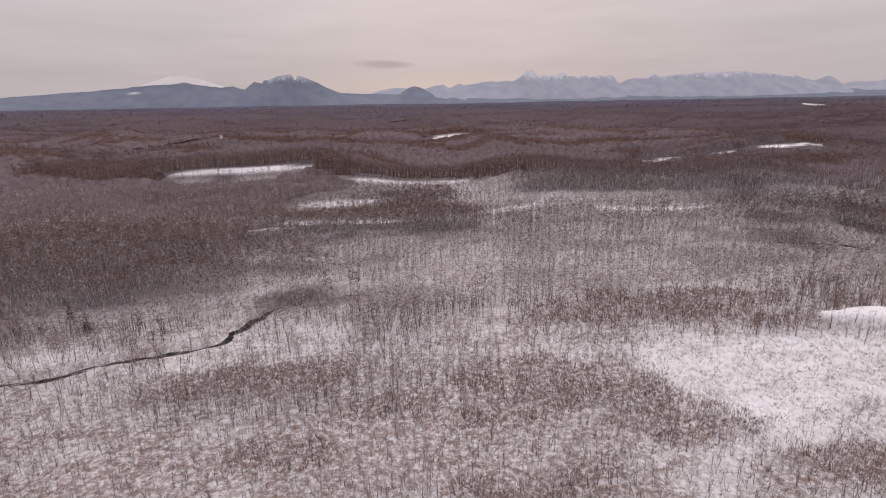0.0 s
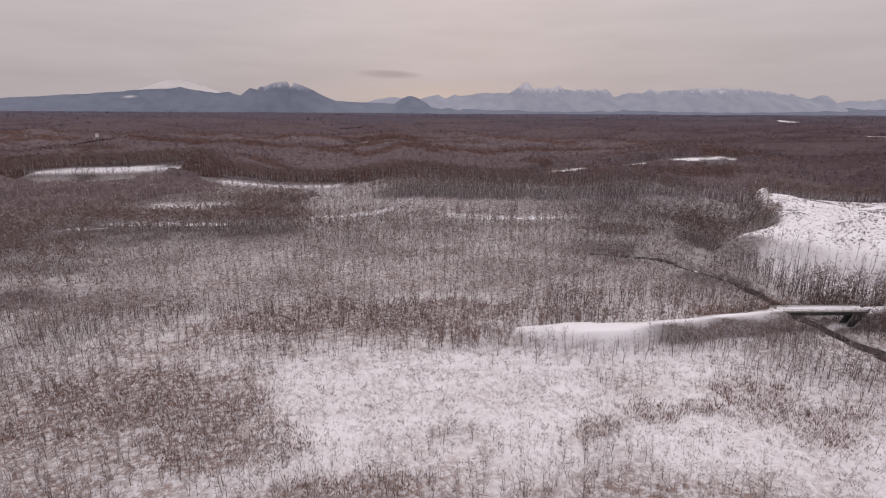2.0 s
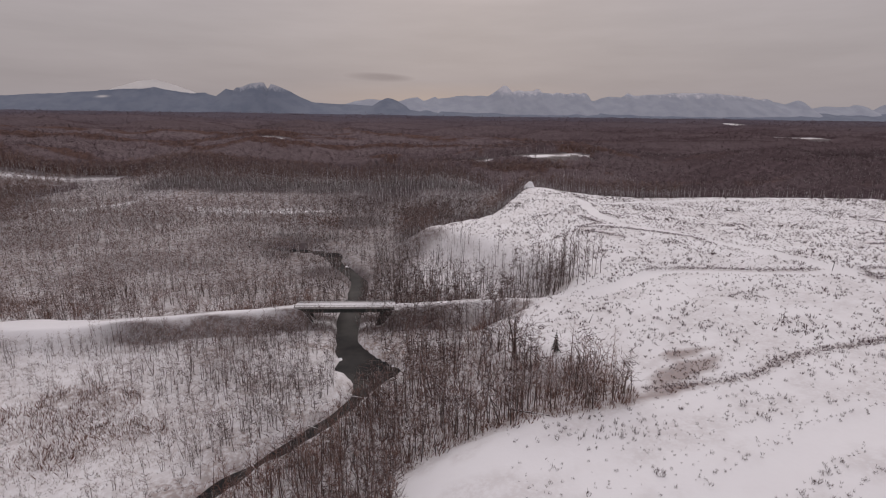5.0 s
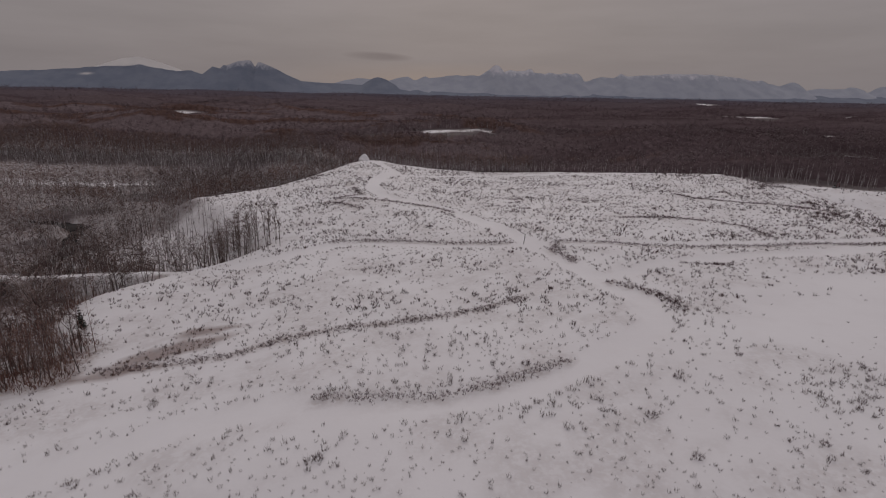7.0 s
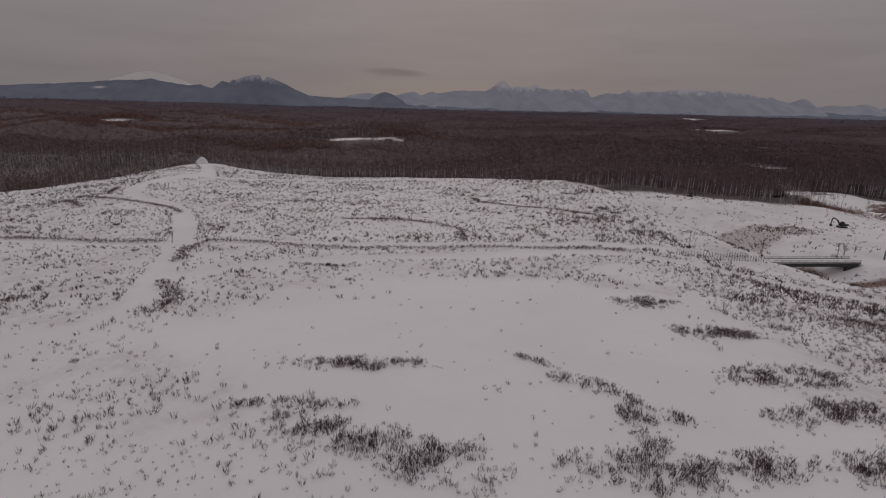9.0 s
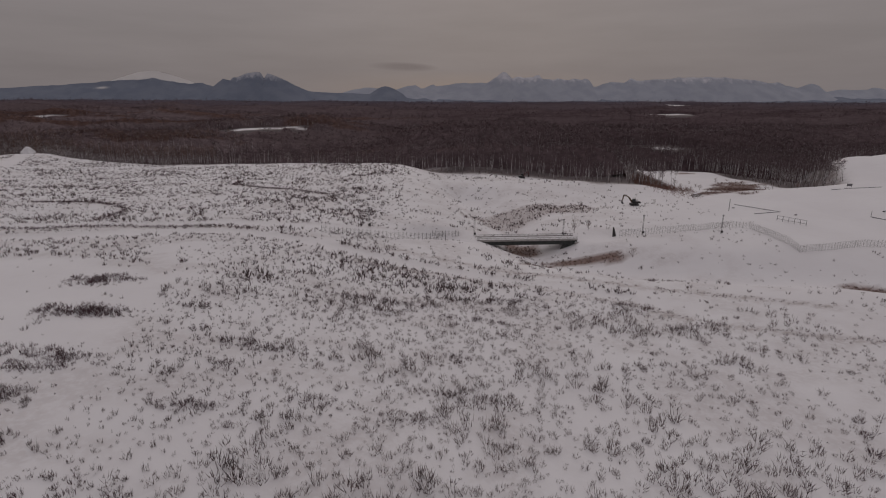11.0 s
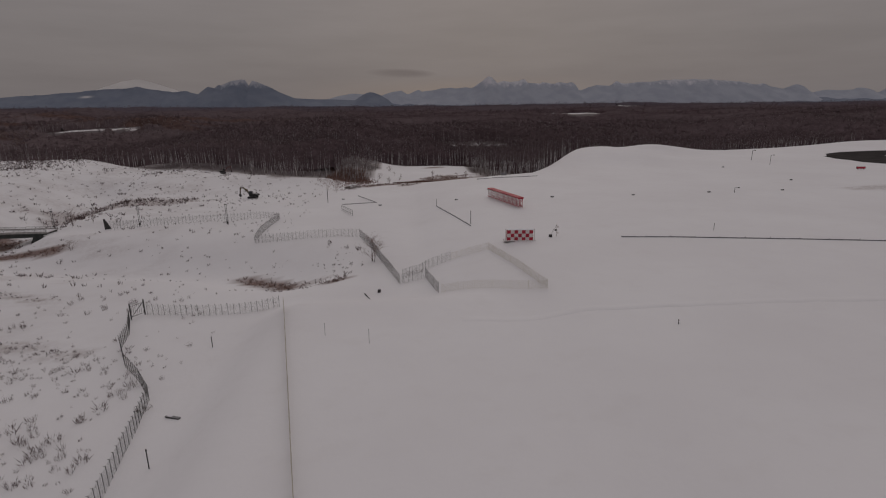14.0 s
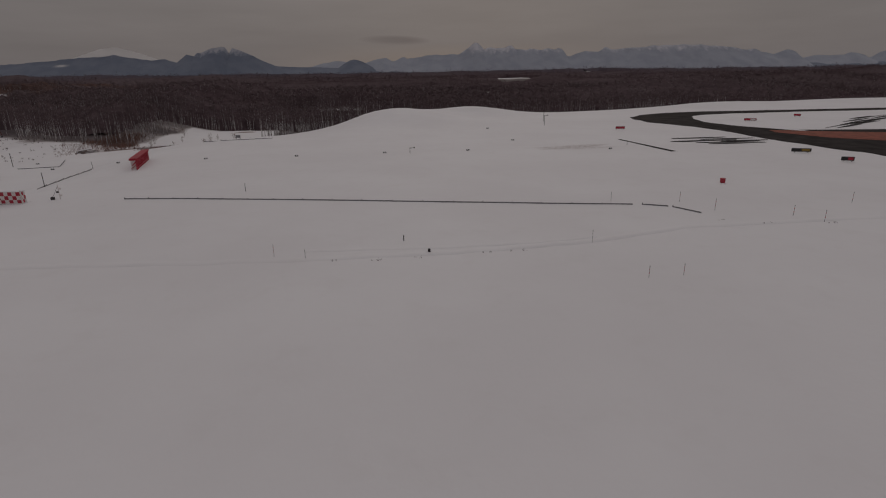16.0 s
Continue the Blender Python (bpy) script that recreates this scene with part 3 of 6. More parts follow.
def marsh(x, y):
    """Thin red-brown marsh grass."""
    best = np.full(np.shape(x), -9.0)
    for cx, cy, rx, ry, turn in MARSH:
        best = np.maximum(best, blob(x, y, cx, cy, rx, ry, turn) + 0.25 * value_noise(x / 4, y / 3, 47))
    return sm(0.0, 0.35, best)


def reeds(x, y):
    best = np.full(np.shape(x), -9.0)
    for cx, cy, rx, ry, turn in REEDS:
        best = np.maximum(best, blob(x, y, cx, cy, rx, ry, turn) + 0.35 * value_noise(x / 4, y / 2.5, 46))
    return sm(0.0, 0.4, best) * (0.7 + 0.3 * sm(290, 310, x))


SMOOTH = [(345, 57, 40, 23, -6), (350, 40, 24, 22, 0)]


def smooth_field(x, y):
    """The wind-smoothed near slope."""
    best = np.full(np.shape(x), -9.0)
    for cx, cy, rx, ry, turn in SMOOTH:
        best = np.maximum(best, blob(x, y, cx, cy, rx, ry, turn))
    return sm(0.0, 0.12, best + 0.12 * value_noise(x / 9, y / 7, 82)) * (1 - sm(377, 381, x + 0.13 * (y - 45)))


# ---- the ground, one sheet to the horizon ----
gx = steps([(-4600, 150), (-1000, 40), (-400, 12), (-190, 2.9), (150, 1.2), (196, 1.9), (560, 3.2), (760, 10), (1100, 40), (2000, 150), (6000, 1)])
gy = steps([(-900, 100), (-100, 10), (10, 1.9), (56, 1.25), (112, 1.9), (130, 2.4), (260, 5.0), (460, 9), (800, 25), (1500, 70), (4700, 1)])
GX, GY = np.meshgrid(gx, gy)
hollow = 1 - sm(-0.5, 0.8, track_gap(GX, GY))
GZ = ground_z(GX, GY) - 0.22 * hollow * open_snow(GX, GY)
nx, ny = len(gx), len(gy)
ii, jj = np.meshgrid(np.arange(nx - 1), np.arange(ny - 1))
first = (jj * nx + ii).ravel()
ground_mesh = raw_mesh("ground", np.stack([GX.ravel(), GY.ravel(), GZ.ravel()], 1), np.stack([first, first + 1, first + nx + 1, first + nx], 1), GROUND, True)
wild = 1 - open_snow(GX, GY)
clear = clearing(GX, GY)
lane_clear = 1 - sm(0.9, 1.5, off_line(GX, GY, LANE))
pad_clear = sm(-0.15, 0.05, blob(GX, GY, 119.5, 103.9, 15.5, 3.9, -4))
soft = sm(-0.3, 0.6, fbm(GX / 22, GY / 14, 51))
patch = sm(-0.25, 0.5, fbm(GX / 5.5, GY / 3.8, 53))
cover = wild * (0.38 + 0.3 * (1 - sm(10, 60, GX)) * (1 - sm(90, 110, GY)) + 0.34 * sm(112, 150, GY) + 0.25 * soft + 0.40 * patch + 0.45 * brown_scrub(GX, GY)) * (1 - clear) * (1 - 0.62 * white_scrub(GX, GY))
shoulder = sm(0.9, 1.5, off_line(GX, GY, LANE)) * (1 - sm(3.6, 5.5, off_line(GX, GY, LANE))) * sm(126, 136, GX) * (1 - sm(196, 204, GX))
cover = (cover + 0.6 * shoulder * wild) * (1 - np.maximum(lane_clear, pad_clear)) * (1 - 0.75 * foot_slope(GX, GY))
hill_grass = sm(-0.25, 0.55, fbm(GX / 5, GY / 4, 83)) * 0.22 * (1 - smooth_field(GX, GY)) * (1 - sm(455, 490, GX)) * (1 - hollow) + 0.6 * grass_line(GX, GY)
cover = cover + (1 - wild) * hill_grass
cover = cover + 0.5 * sm(0.0, 0.6, blob(GX, GY, 635.0, 118.2, 10.6, 4.0, 0) + 0.5 * fbm(GX / 9, GY / 2.5, 55)) * sm(0, 0.2, blob(GX, GY, 635.0, 118.2, 13.6, 6.0, 0))
paint(ground_mesh, "cover", np.clip(cover, 0, 1))
slope, brow = facing(GX, GY), crest(GX, GY)
wooded = (0.48 + 0.46 * sm(120, 170, GX) * sm(116, 136, GY) + 0.14 * (1 - sm(-20, 40, GX)) + 0.44 * (1 - sm(-85, -35, GX))) * sm(112, 150, GY) * (0.5 + 0.5 * soft) + 0.3 * dark_wood(GX, GY)
wooded = np.maximum(wooded, 0.97 * sm(270, 330, GY + 45 * sm(225, 262, GX)))
wooded = np.maximum(wooded, 0.8 * brow)
wooded = np.maximum(wooded, sm(330, 380, GX) * (0.18 + 0.65 * sm(0.4, 0.9, 1 - open_snow(GX, GY - 7.0)) * (1 - sm(500, 512, GX) * (1 - sm(545, 552, GX))) + 0.14 * sm(235, 300, GY)))
wooded = np.maximum(wooded, 0.62 * shoulder)
paint(ground_mesh, "dark_floor", np.clip(wild * wooded * (1 - 0.5 * slope * (1 - brow)) * (1 - clear) * (1 - 0.92 * foot_slope(GX, GY)), 0, 1))
paint(ground_mesh, "reeds", np.maximum(reeds(GX, GY) * 0.9, marsh(GX, GY) * 0.35))
tagged(new("ground", ground_mesh), "snow-covered ground with frozen wetland and open hill", "ground", kind="structure")

# ---- far mountains ----
# x, height, width to the west, width to the east, roundness
FRONT_RANGE = [(-1480, 223, 1750, 900, 0.8), (-1130, 184, 900, 300, 1.0), (-965, 222, 150, 200, 1.2), (-878, 256, 90, 50, 1.1), (-800, 262, 90, 90, 1.3), (-690, 277, 420, 70, 1.6), (-632, 276, 80, 400, 0.85),
               (303, 174, 150, 175, 1.35), (-300, 122, 700, 900, 1.0)]
BACK_RANGE = [(1333, 298, 300, 190, 1.05), (1560, 244, 330, 560, 2.6), (1120, 206, 900, 300, 1.5), (560, 190, 300, 150, 1.2), (675, 176, 120, 130, 1.3), (711, 196, 90, 90, 1.5), (164, 164, 260, 260, 2.0), (1450, 252, 150, 120, 2.0), (1619, 272, 110, 110, 1.6), (1790, 252, 100, 160, 2.0), (1900, 232, 320, 260, 3.0),
              (2020, 245, 90, 110, 2.0), (2408, 240, 100, 200, 1.5), (2314, 218, 320, 220, 2.0), (2930, 254, 900, 1200, 2.0), (3680, 212, 220, 85, 2.0), (3960, 200, 190, 135, 2.0), (4300, 158, 320, 320, 2.0), (4517, 170, 160, 160, 2.0), (4780, 184, 160, 700, 1.5)]
SNOW_DOME = [(-1560, 288, 700, 600, 1.25)]


def skyline(x, peaks, floor):
    h = np.full(np.shape(x), float(floor))
    for cx, top, west, east, power in peaks:
        u = np.clip(np.abs(x - cx) / np.where(x < cx, west, east), 0, 1)
        h = np.maximum(h, floor + (top - floor) * (1 - u ** power))
    return h


def mountain_range(name, peaks, depth, rough, floor, snow, white, label, material=None):
    material = material or MOUNTAIN
    xs, vs = np.arange(-4300, 6000, 26.0), np.linspace(0, 1, 26)
    X, V = np.meshgrid(xs, vs)
    crest = skyline(X, peaks, floor) + rough * (fbm(X / 130, X * 0 + depth, 61, 4) + 0.45 * fbm(X / 44, X * 0 + depth, 66, 2)) * np.clip((skyline(X, peaks, floor) - floor) / 90, 0, 1)
    gully = fbm(X / 95 + V * 0.6, V * 2.2 + depth, 63, 4)
    Z = (crest + 4) * V ** 0.85 - 4 + rough * 0.8 * gully * V * (1 - V)
    Y = depth - 0.10 * np.abs(X - 600) - 330 * (1 - V) ** 1.1 + 26 * gully * (1 - V) * V * 2
    n, m = len(xs), len(vs)
    a, b = np.meshgrid(np.arange(n - 1), np.arange(m - 1))
    f = (b * n + a).ravel()
    me = raw_mesh(name, np.stack([X.ravel(), Y.ravel(), Z.ravel()], 1), np.stack([f, f + 1, f + n + 1, f + n], 1), material, True)
    paint(me, "snow", np.full(X.size, snow))
    bare = np.exp(-(((X + 1815) / 34) ** 2 + ((Z - 141) / 6) ** 2)) * (depth < 4700)
    paint(me, "white", np.clip(white * sm(0.55, 0.8, V) + 1.2 * bare, 0, 1))
    return tagged(new(name, me), label, "mountain", kind="structure")


mountain_range("backdrop_mountain_front", FRONT_RANGE, 4640, 6, 92, 0.55, 0.0, "forested volcano slopes with light snow on the far horizon, painted haze-blue")
mountain_range("backdrop_mountain_back", BACK_RANGE, 4760, 8, 100, 0.9, 0.0, "jagged snow-streaked mountain range on the far horizon, painted pale with haze", PALE_MOUNTAIN)
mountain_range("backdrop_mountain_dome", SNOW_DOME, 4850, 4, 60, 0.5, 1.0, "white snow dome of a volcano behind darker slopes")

# ---- bare trees ----
def tube(path, radii, sides=3):
    """Corners and triangles of a tapering limb; the tip closes in a point."""
    path = np.asarray(path, float)
    verts, tris = [], []
    for k, (p, r) in enumerate(zip(path[:-1], radii)):
        way = path[min(k + 1, len(path) - 1)] - path[max(k - 1, 0)]
        way = way / (np.linalg.norm(way) + 1e-9)
        a = np.cross(way, (0.3, 0.9, 0.1) if abs(way[2]) > 0.5 else (0, 0, 1))
        a /= np.linalg.norm(a)
        b = np.cross(way, a)
        for s in range(sides):
            t = 2 * math.pi * s / sides
            verts.append(p + r * (math.cos(t) * a + math.sin(t) * b))
    n = len(path) - 1
    verts.append(path[-1])
    for k in range(n - 1):
        for s in range(sides):
            q, w = k * sides + s, k * sides + (s + 1) % sides
            tris += [(q, w, w + sides), (q, w + sides, q + sides)]
    for s in range(sides):
        tris.append(((n - 1) * sides + s, (n - 1) * sides + (s + 1) % sides, n * sides))
    return np.array(verts), np.array(tris)


def join(pieces):
    verts, tris, base = [], [], 0
    for v, t in pieces:
        verts.append(v)
        tris.append(t + base)
        base += len(v)
    return np.concatenate(verts), np.concatenate(tris)


def bare_tree(rng, limbs, twigs, thick=1.0, stout=1.0, lean=0.04, spread=0.30, first=0.3, segments=3, upward=0.9, stems=1):
    """Trunk and crown of a leafless tree one metre high."""
    trunk, crown = [], []
    for stem in range(stems):
        foot = np.array([rng.normal(0, 0.03), rng.normal(0, 0.03), -0.03]) * (stems > 1)
        bend = rng.normal(0, lean * (1 + (stems > 1) * 1.5), 2)
        path = [foot + np.array([bend[0] * u + rng.normal(0, 0.012) * (u > 0), bend[1] * u + rng.normal(0, 0.012) * (u > 0), u * (1 - 0.15 * (stem > 0))]) for u in np.linspace(0, 1, segments + 1)]
        path[0] = path[0] - np.array([0, 0, 0.04])
        trunk.append(tube(path, [0.009 * stout * (1 - 0.75 * k / segments) for k in range(segments)]))
        for _ in range(max(1, limbs // stems)):
            u = first + (0.97 - first) * rng.random() ** 0.85
            k = min(int(u * segments), segments - 1)
            base = path[k] + (path[k + 1] - path[k]) * (u * segments - k)
            turn, length = rng.random() * 2 * math.pi, spread * (1.08 - 0.65 * u) * rng.uniform(0.7, 1.2)
            out = np.array([math.cos(turn), math.sin(turn), upward * rng.uniform(0.6, 1.4)])
            out /= np.linalg.norm(out)
            tip = base + out * length + np.array([0, 0, 0.25 * length])
            mid = base + out * length * 0.5
            r = 0.0046 * thick * (1.15 - 0.6 * u)
            crown.append(tube([base, mid, tip], [r, r * 0.7]) if segments > 2 else tube([base, tip], [r]))
            for _ in range(twigs):
                w = rng.uniform(0.25, 0.95)
                at = base + (tip - base) * w
                side = out + rng.normal(0, 0.55, 3)
                side[2] = abs(side[2]) * 0.8
                crown.append(tube([at, at + side / np.linalg.norm(side) * length * rng.uniform(0.3, 0.55)], [r * 0.55]))
    return join(trunk), join(crown)


def blade(base, tip, width, rng):
    """One fine twig."""
    side = np.cross(tip - base, rng.normal(0, 1, 3))
    side *= width / (np.linalg.norm(side) + 1e-9)
    return np.array([base + side, base - side, tip]), np.array([(0, 1, 2)])


def light_tree(rng, limbs, twigs, stout, limb_r, twig_r, spread=0.34, first=0.3, stems=1, upward=0.7):
    """Trunk and crown of a leafless tree one metre high, in few triangles: limbs as tubes, twigs as fine blades."""
    trunk, crown = [], []
    for stem in range(stems):
        bend = rng.normal(0, 0.05 * (1 + 1.6 * (stems > 1)), 2)
        foot = np.array([rng.normal(0, 0.03), rng.normal(0, 0.03), -0.05]) if stems > 1 else np.array([0, 0, -0.05])
        top = foot + np.array([bend[0], bend[1], 1.05 * (1 - 0.18 * rng.random() * (stem > 0))])
        mid = foot + (top - foot) * 0.5 + np.array([rng.normal(0, 0.015), rng.normal(0, 0.015), 0])
        trunk.append(tube([foot, mid, top], [0.009 * stout, 0.0055 * stout]) if limbs > 4 else tube([foot, top], [0.009 * stout]))

        def on(u):
            return foot + (mid - foot) * u * 2 if u < 0.5 else mid + (top - mid) * (u * 2 - 1)

        def reach(u):
            turn = rng.random() * 2 * math.pi
            out = np.array([math.cos(turn), math.sin(turn), upward * rng.uniform(0.4, 1.6)])
            return out / np.linalg.norm(out) * spread * (1.1 - 0.65 * u) * rng.uniform(0.6, 1.2)

        for _ in range(limbs // stems):
            u = first + (0.95 - first) * rng.random()
            base, way = on(u), reach(u)
            crown.append(tube([base, base + way], [limb_r * (1.1 - 0.5 * u)]))
        for _ in range(twigs // stems):
            u = first + (0.98 - first) * rng.random()
            base = on(u) + reach(u) * rng.uniform(0.1, 0.75)
            tip = base + (rng.normal(0, 0.6, 3) * (1, 1, 0.7) + np.array([0, 0, 0.38])) * spread * 0.46
            crown.append(blade(base, tip, twig_r, rng))
    return join(trunk), join(crown)


def spread_out(template, places, heights, turns, widths):
    """One array of copies of a template."""
    v, t = template
    c, s = np.cos(turns)[:, None], np.sin(turns)[:, None]
    w = (heights * widths)[:, None]
    X = (v[None, :, 0] * c - v[None, :, 1] * s) * w + places[:, 0:1]
    Y = (v[None, :, 0] * s + v[None, :, 1] * c) * w + places[:, 1:2]
    Z = v[None, :, 2] * heights[:, None] + places[:, 2:3]
    verts = np.stack([X, Y, Z], 2).reshape(-1, 3)
    tris = (t[None] + (np.arange(len(places)) * len(v))[:, None, None]).reshape(-1, 3)
    return verts, tris


def scatter(name, templates, places, heights, material, label, category, rng, wide=(0.8, 1.25)):
    """Many plants as one object."""
    if not len(places):
        return None
    pick = rng.integers(0, len(templates), len(places))
    turns, widths = rng.random(len(places)) * 2 * math.pi, rng.uniform(*wide, len(places))
    parts = [spread_out(t, places[pick == k], heights[pick == k], turns[pick == k], widths[pick == k]) for k, t in enumerate(templates) if (pick == k).any()]
    verts, tris = join(parts)
    return tagged(new(name, raw_mesh(name, verts, tris, material)), label, category, kind="stuff")


def sown(rng, x0, x1, y0, y1, gap, odds):
    """Jittered places on the ground, kept by the odds given for each place."""
    xs, ys = np.meshgrid(np.arange(x0, x1, gap), np.arange(y0, y1, gap))
    x = xs.ravel() + rng.uniform(-0.6, 0.6, xs.size) * gap
    y = ys.ravel() + rng.uniform(-0.6, 0.6, xs.size) * gap
    keep = rng.random(x.size) < odds(x, y)
    x, y = x[keep], y[keep]
    return np.stack([x, y, ground_z(x, y)], 1)


def wet(x, y):
    return np.minimum(off_line(x, y, RIVER) - 1.6 - 3.7 * np.exp(-((y - 86) / 5.5) ** 2), off_line(x, y, BROOK) - 1.2)


def wood_odds(x, y):
    free = (1 - open_snow(x, y)) * (1 - clearing(x, y)) * sm(0, 1.5, wet(x, y)) * sm(1.5, 2.1, off_line(x, y, LANE))
    free = free * (1 - sm(-0.05, 0.1, blob(x, y, 119.5, 103.9, 15.5, 3.9, -4))) * (0.45 + 0.55 * sm(0.5, 1.1, off_line(x, y, CUTTING)))
    return free * (1 - 0.6 * clearing(x, np.asarray(y) + 13.0) * sm(250, 262, y))


def valley_odds(x, y):
    thick = 0.55 + 0.4 * sm(-0.4, 0.5, fbm(x / 20, y / 13, 71)) + 0.25 * (1 - sm(10, 60, x)) * (1 - sm(90, 110, y))
    groves = 1 - 0.6 * sm(184, 190, x) * (1 - sm(96, 104, y)) - 0.35 * sm(180, 190, x) * sm(104, 112, y) * (1 - sm(150, 160, y))
    thick = np.maximum(thick, np.maximum(dark_wood(x, y), crest(x, y)))
    return wood_odds(x, y) * thick * (1 - 0.84 * white_scrub(x, y)) * (1 - 0.2 * brown_scrub(x, y)) * (1 - 0.6 * foot_slope(x, y)) * groves * (x > -0.76 * y - 12)


rng = np.random.default_rng(7)
MID = [light_tree(rng, 4, 23, 2.0, 0.0070, 0.0106, spread=0.34, first=0.45) for _ in range(9)]
SCRUB = [light_tree(rng, 6, 28, 1.35, 0.0065, 0.0076, spread=0.48, first=0.25, stems=1 + (k % 2)) for k in range(9)]
TALL = [light_tree(rng, 4, 30, 1.6, 0.0055, 0.0075, spread=0.34, first=0.58) for _ in range(9)]
FAR = [light_tree(rng, 0, 14, 1.0, 0.0, 0.016, spread=0.46, first=0.55) for _ in range(9)]
FARTHEST = [light_tree(rng, 0, 7, 1.6, 0.0, 0.030, spread=0.60, first=0.55) for _ in range(9)]


def grow(name, where, high, kinds, trunk_material, crown_material, seed, label):
    scatter(name + "_trunks", [k[0] for k in kinds], where, high, trunk_material, "bare trunks of " + label, "trees", np.random.default_rng(seed))
    scatter(name + "_crowns", [k[1] for k in kinds], where, high, crown_material, "leafless twigs of " + label, "trees", np.random.default_rng(seed))


near = sown(rng, -120, 262, 38, 132, 1.55, valley_odds)
tall = sm(-0.1, 0.5, fbm(near[:, 0] / 30, near[:, 1] / 18, 72)) * 0.4 + sm(105, 135, near[:, 1]) * 0.6 + sm(178, 192, near[:, 0]) * 1.2
near_h = (2.9 + 3.0 * np.clip(tall, 0, 1.4)) * rng.uniform(0.7, 1.3, len(near)) * (1 - 0.42 * white_scrub(near[:, 0], near[:, 1]))
bare = near[:, 0] > 158 + 14 * rng.random(len(near))
grow("valley_scrub", near[~bare], near_h[~bare], SCRUB, BARK, TWIGS, 3, "snow-dusted valley scrub")
grow("riverside_scrub", near[bare], near_h[bare], SCRUB, BARK, DARK_TWIGS, 19, "the dark riverside scrub")
mid = sown(rng, -240, 330, 132, 290, 2.15, valley_odds)
mid_h = (5.0 + 2.0 * sm(170, 240, mid[:, 1]) + 2.2 * dark_wood(mid[:, 0], mid[:, 1])) * rng.uniform(0.75, 1.25, len(mid))
on_bank = (mid[:, 1] > 238) & (mid[:, 0] > 36)
inner = mid[:, 0] > 130 + 40 * rng.random(len(mid))
grow("valley_wood", mid[~on_bank & ~inner], mid_h[~on_bank & ~inner], MID, BARK, TWIGS, 4, "the grey-brown valley wood")
grow("river_bend_wood", mid[~on_bank & inner], mid_h[~on_bank & inner], MID, BARK, DARK_TWIGS, 20, "the dark wood at the river bend")
bank = mid[on_bank]
bank = bank[rng.random(len(bank)) < 1 - 0.2 * facing(bank[:, 0], bank[:, 1])]
POLES = [light_tree(rng, 3, 14, 1.7, 0.0060, 0.0075, spread=0.26, first=0.52) for _ in range(9)]
bank_h = 7.6 * rng.uniform(0.75, 1.25, len(bank)) * (1 + 0.1 * crest(bank[:, 0], bank[:, 1]))
pale = rng.random(len(bank)) < 0.35
grow("bank_wood", bank[~pale], bank_h[~pale], POLES, BARK, FAR_TWIGS, 14, "the wood on the steep bank")
grow("birch_wood", bank[pale], bank_h[pale], POLES, BIRCH, FAR_TWIGS, 15, "the pale birches on the steep bank")


def fan(x, y):
    return (x > -0.78 * y - 60) & (x < 600 + 1.05 * y)


def far_odds(x, y):
    return wood_odds(x, y) * fan(x, y)


def young(x, y):
    """1 where young growth stands low in front of the open fields."""
    best = clearing(x, y + 12.0)
    for k in (26.0, 42.0, 60.0):
        best = np.maximum(best, clearing(x, y + k))
    return best * sm(245, 265, y)


def wood_height(x, y):
    """How tall the wood of the plain stands."""
    near_h = 6.6 * (1 + 0.22 * value_noise(x / 40, y / 40, 91) + 0.14 * value_noise(x / 13, y / 11, 93))
    return (near_h + 3.0 * sm(700, 1600, y)) * (1 - 0.72 * young(x, y))


edge = sown(rng, 330, 760, 150, 275, 2.7, far_odds)
far1 = sown(rng, -420, 1100, 275, 460, 4.3, lambda x, y: far_odds(x, y) * ((y > 290) | (x > 330)))
far2 = sown(rng, -650, 1500, 460, 720, 7.8, far_odds)
far3 = sown(rng, -1300, 2400, 720, 1700, 19.0, far_odds)
edge_h = rng.uniform(5.5, 8.5, len(edge)) * (1 + 0.2 * sm(530, 550, edge[:, 0]))
pale = rng.random(len(edge)) < 0.45 * sm(0.1, 0.6, open_snow(edge[:, 0], edge[:, 1] - 10.0))
grow("edge_wood", edge[~pale], edge_h[~pale], TALL, BARK, FAR_TWIGS, 5, "the dark wood edge behind the hill")
grow("birch_wood", edge[pale], edge_h[pale], TALL, BIRCH, FAR_TWIGS, 16, "the pale birches along the wood edge")
# close brown stands on brows and low rises
brow = sown(rng, -260, 330, 130, 340, 2.05, lambda x, y: np.maximum(crest(x, y), 0.8 * dark_wood(x, y)) * wood_odds(x, y) * fan(x, y) * 0.9)
brow_trees = [light_tree(rng, 0, 24, 1.3, 0.0, 0.011, spread=0.40, first=0.45) for _ in range(7)]
grow("brow_wood", brow, rng.uniform(6.0, 8.5, len(brow)), brow_trees, BARK, BROWN_TWIGS, 18, "the close brown wood along the brows")
for name, where, kinds, seed, label in (("plain_wood", far1, FAR, 6, "the brown winter wood"), ("far_wood", far2, FAR, 8, "the distant winter wood"), ("farthest_wood", far3, FARTHEST, 9, "the winter wood on the horizon")):
    grow(name, where, wood_height(where[:, 0], where[:, 1]) * rng.uniform(0.85, 1.2, len(where)), kinds, BARK if name == "plain_wood" else FAR_TWIGS, FAR_TWIGS, seed, label)


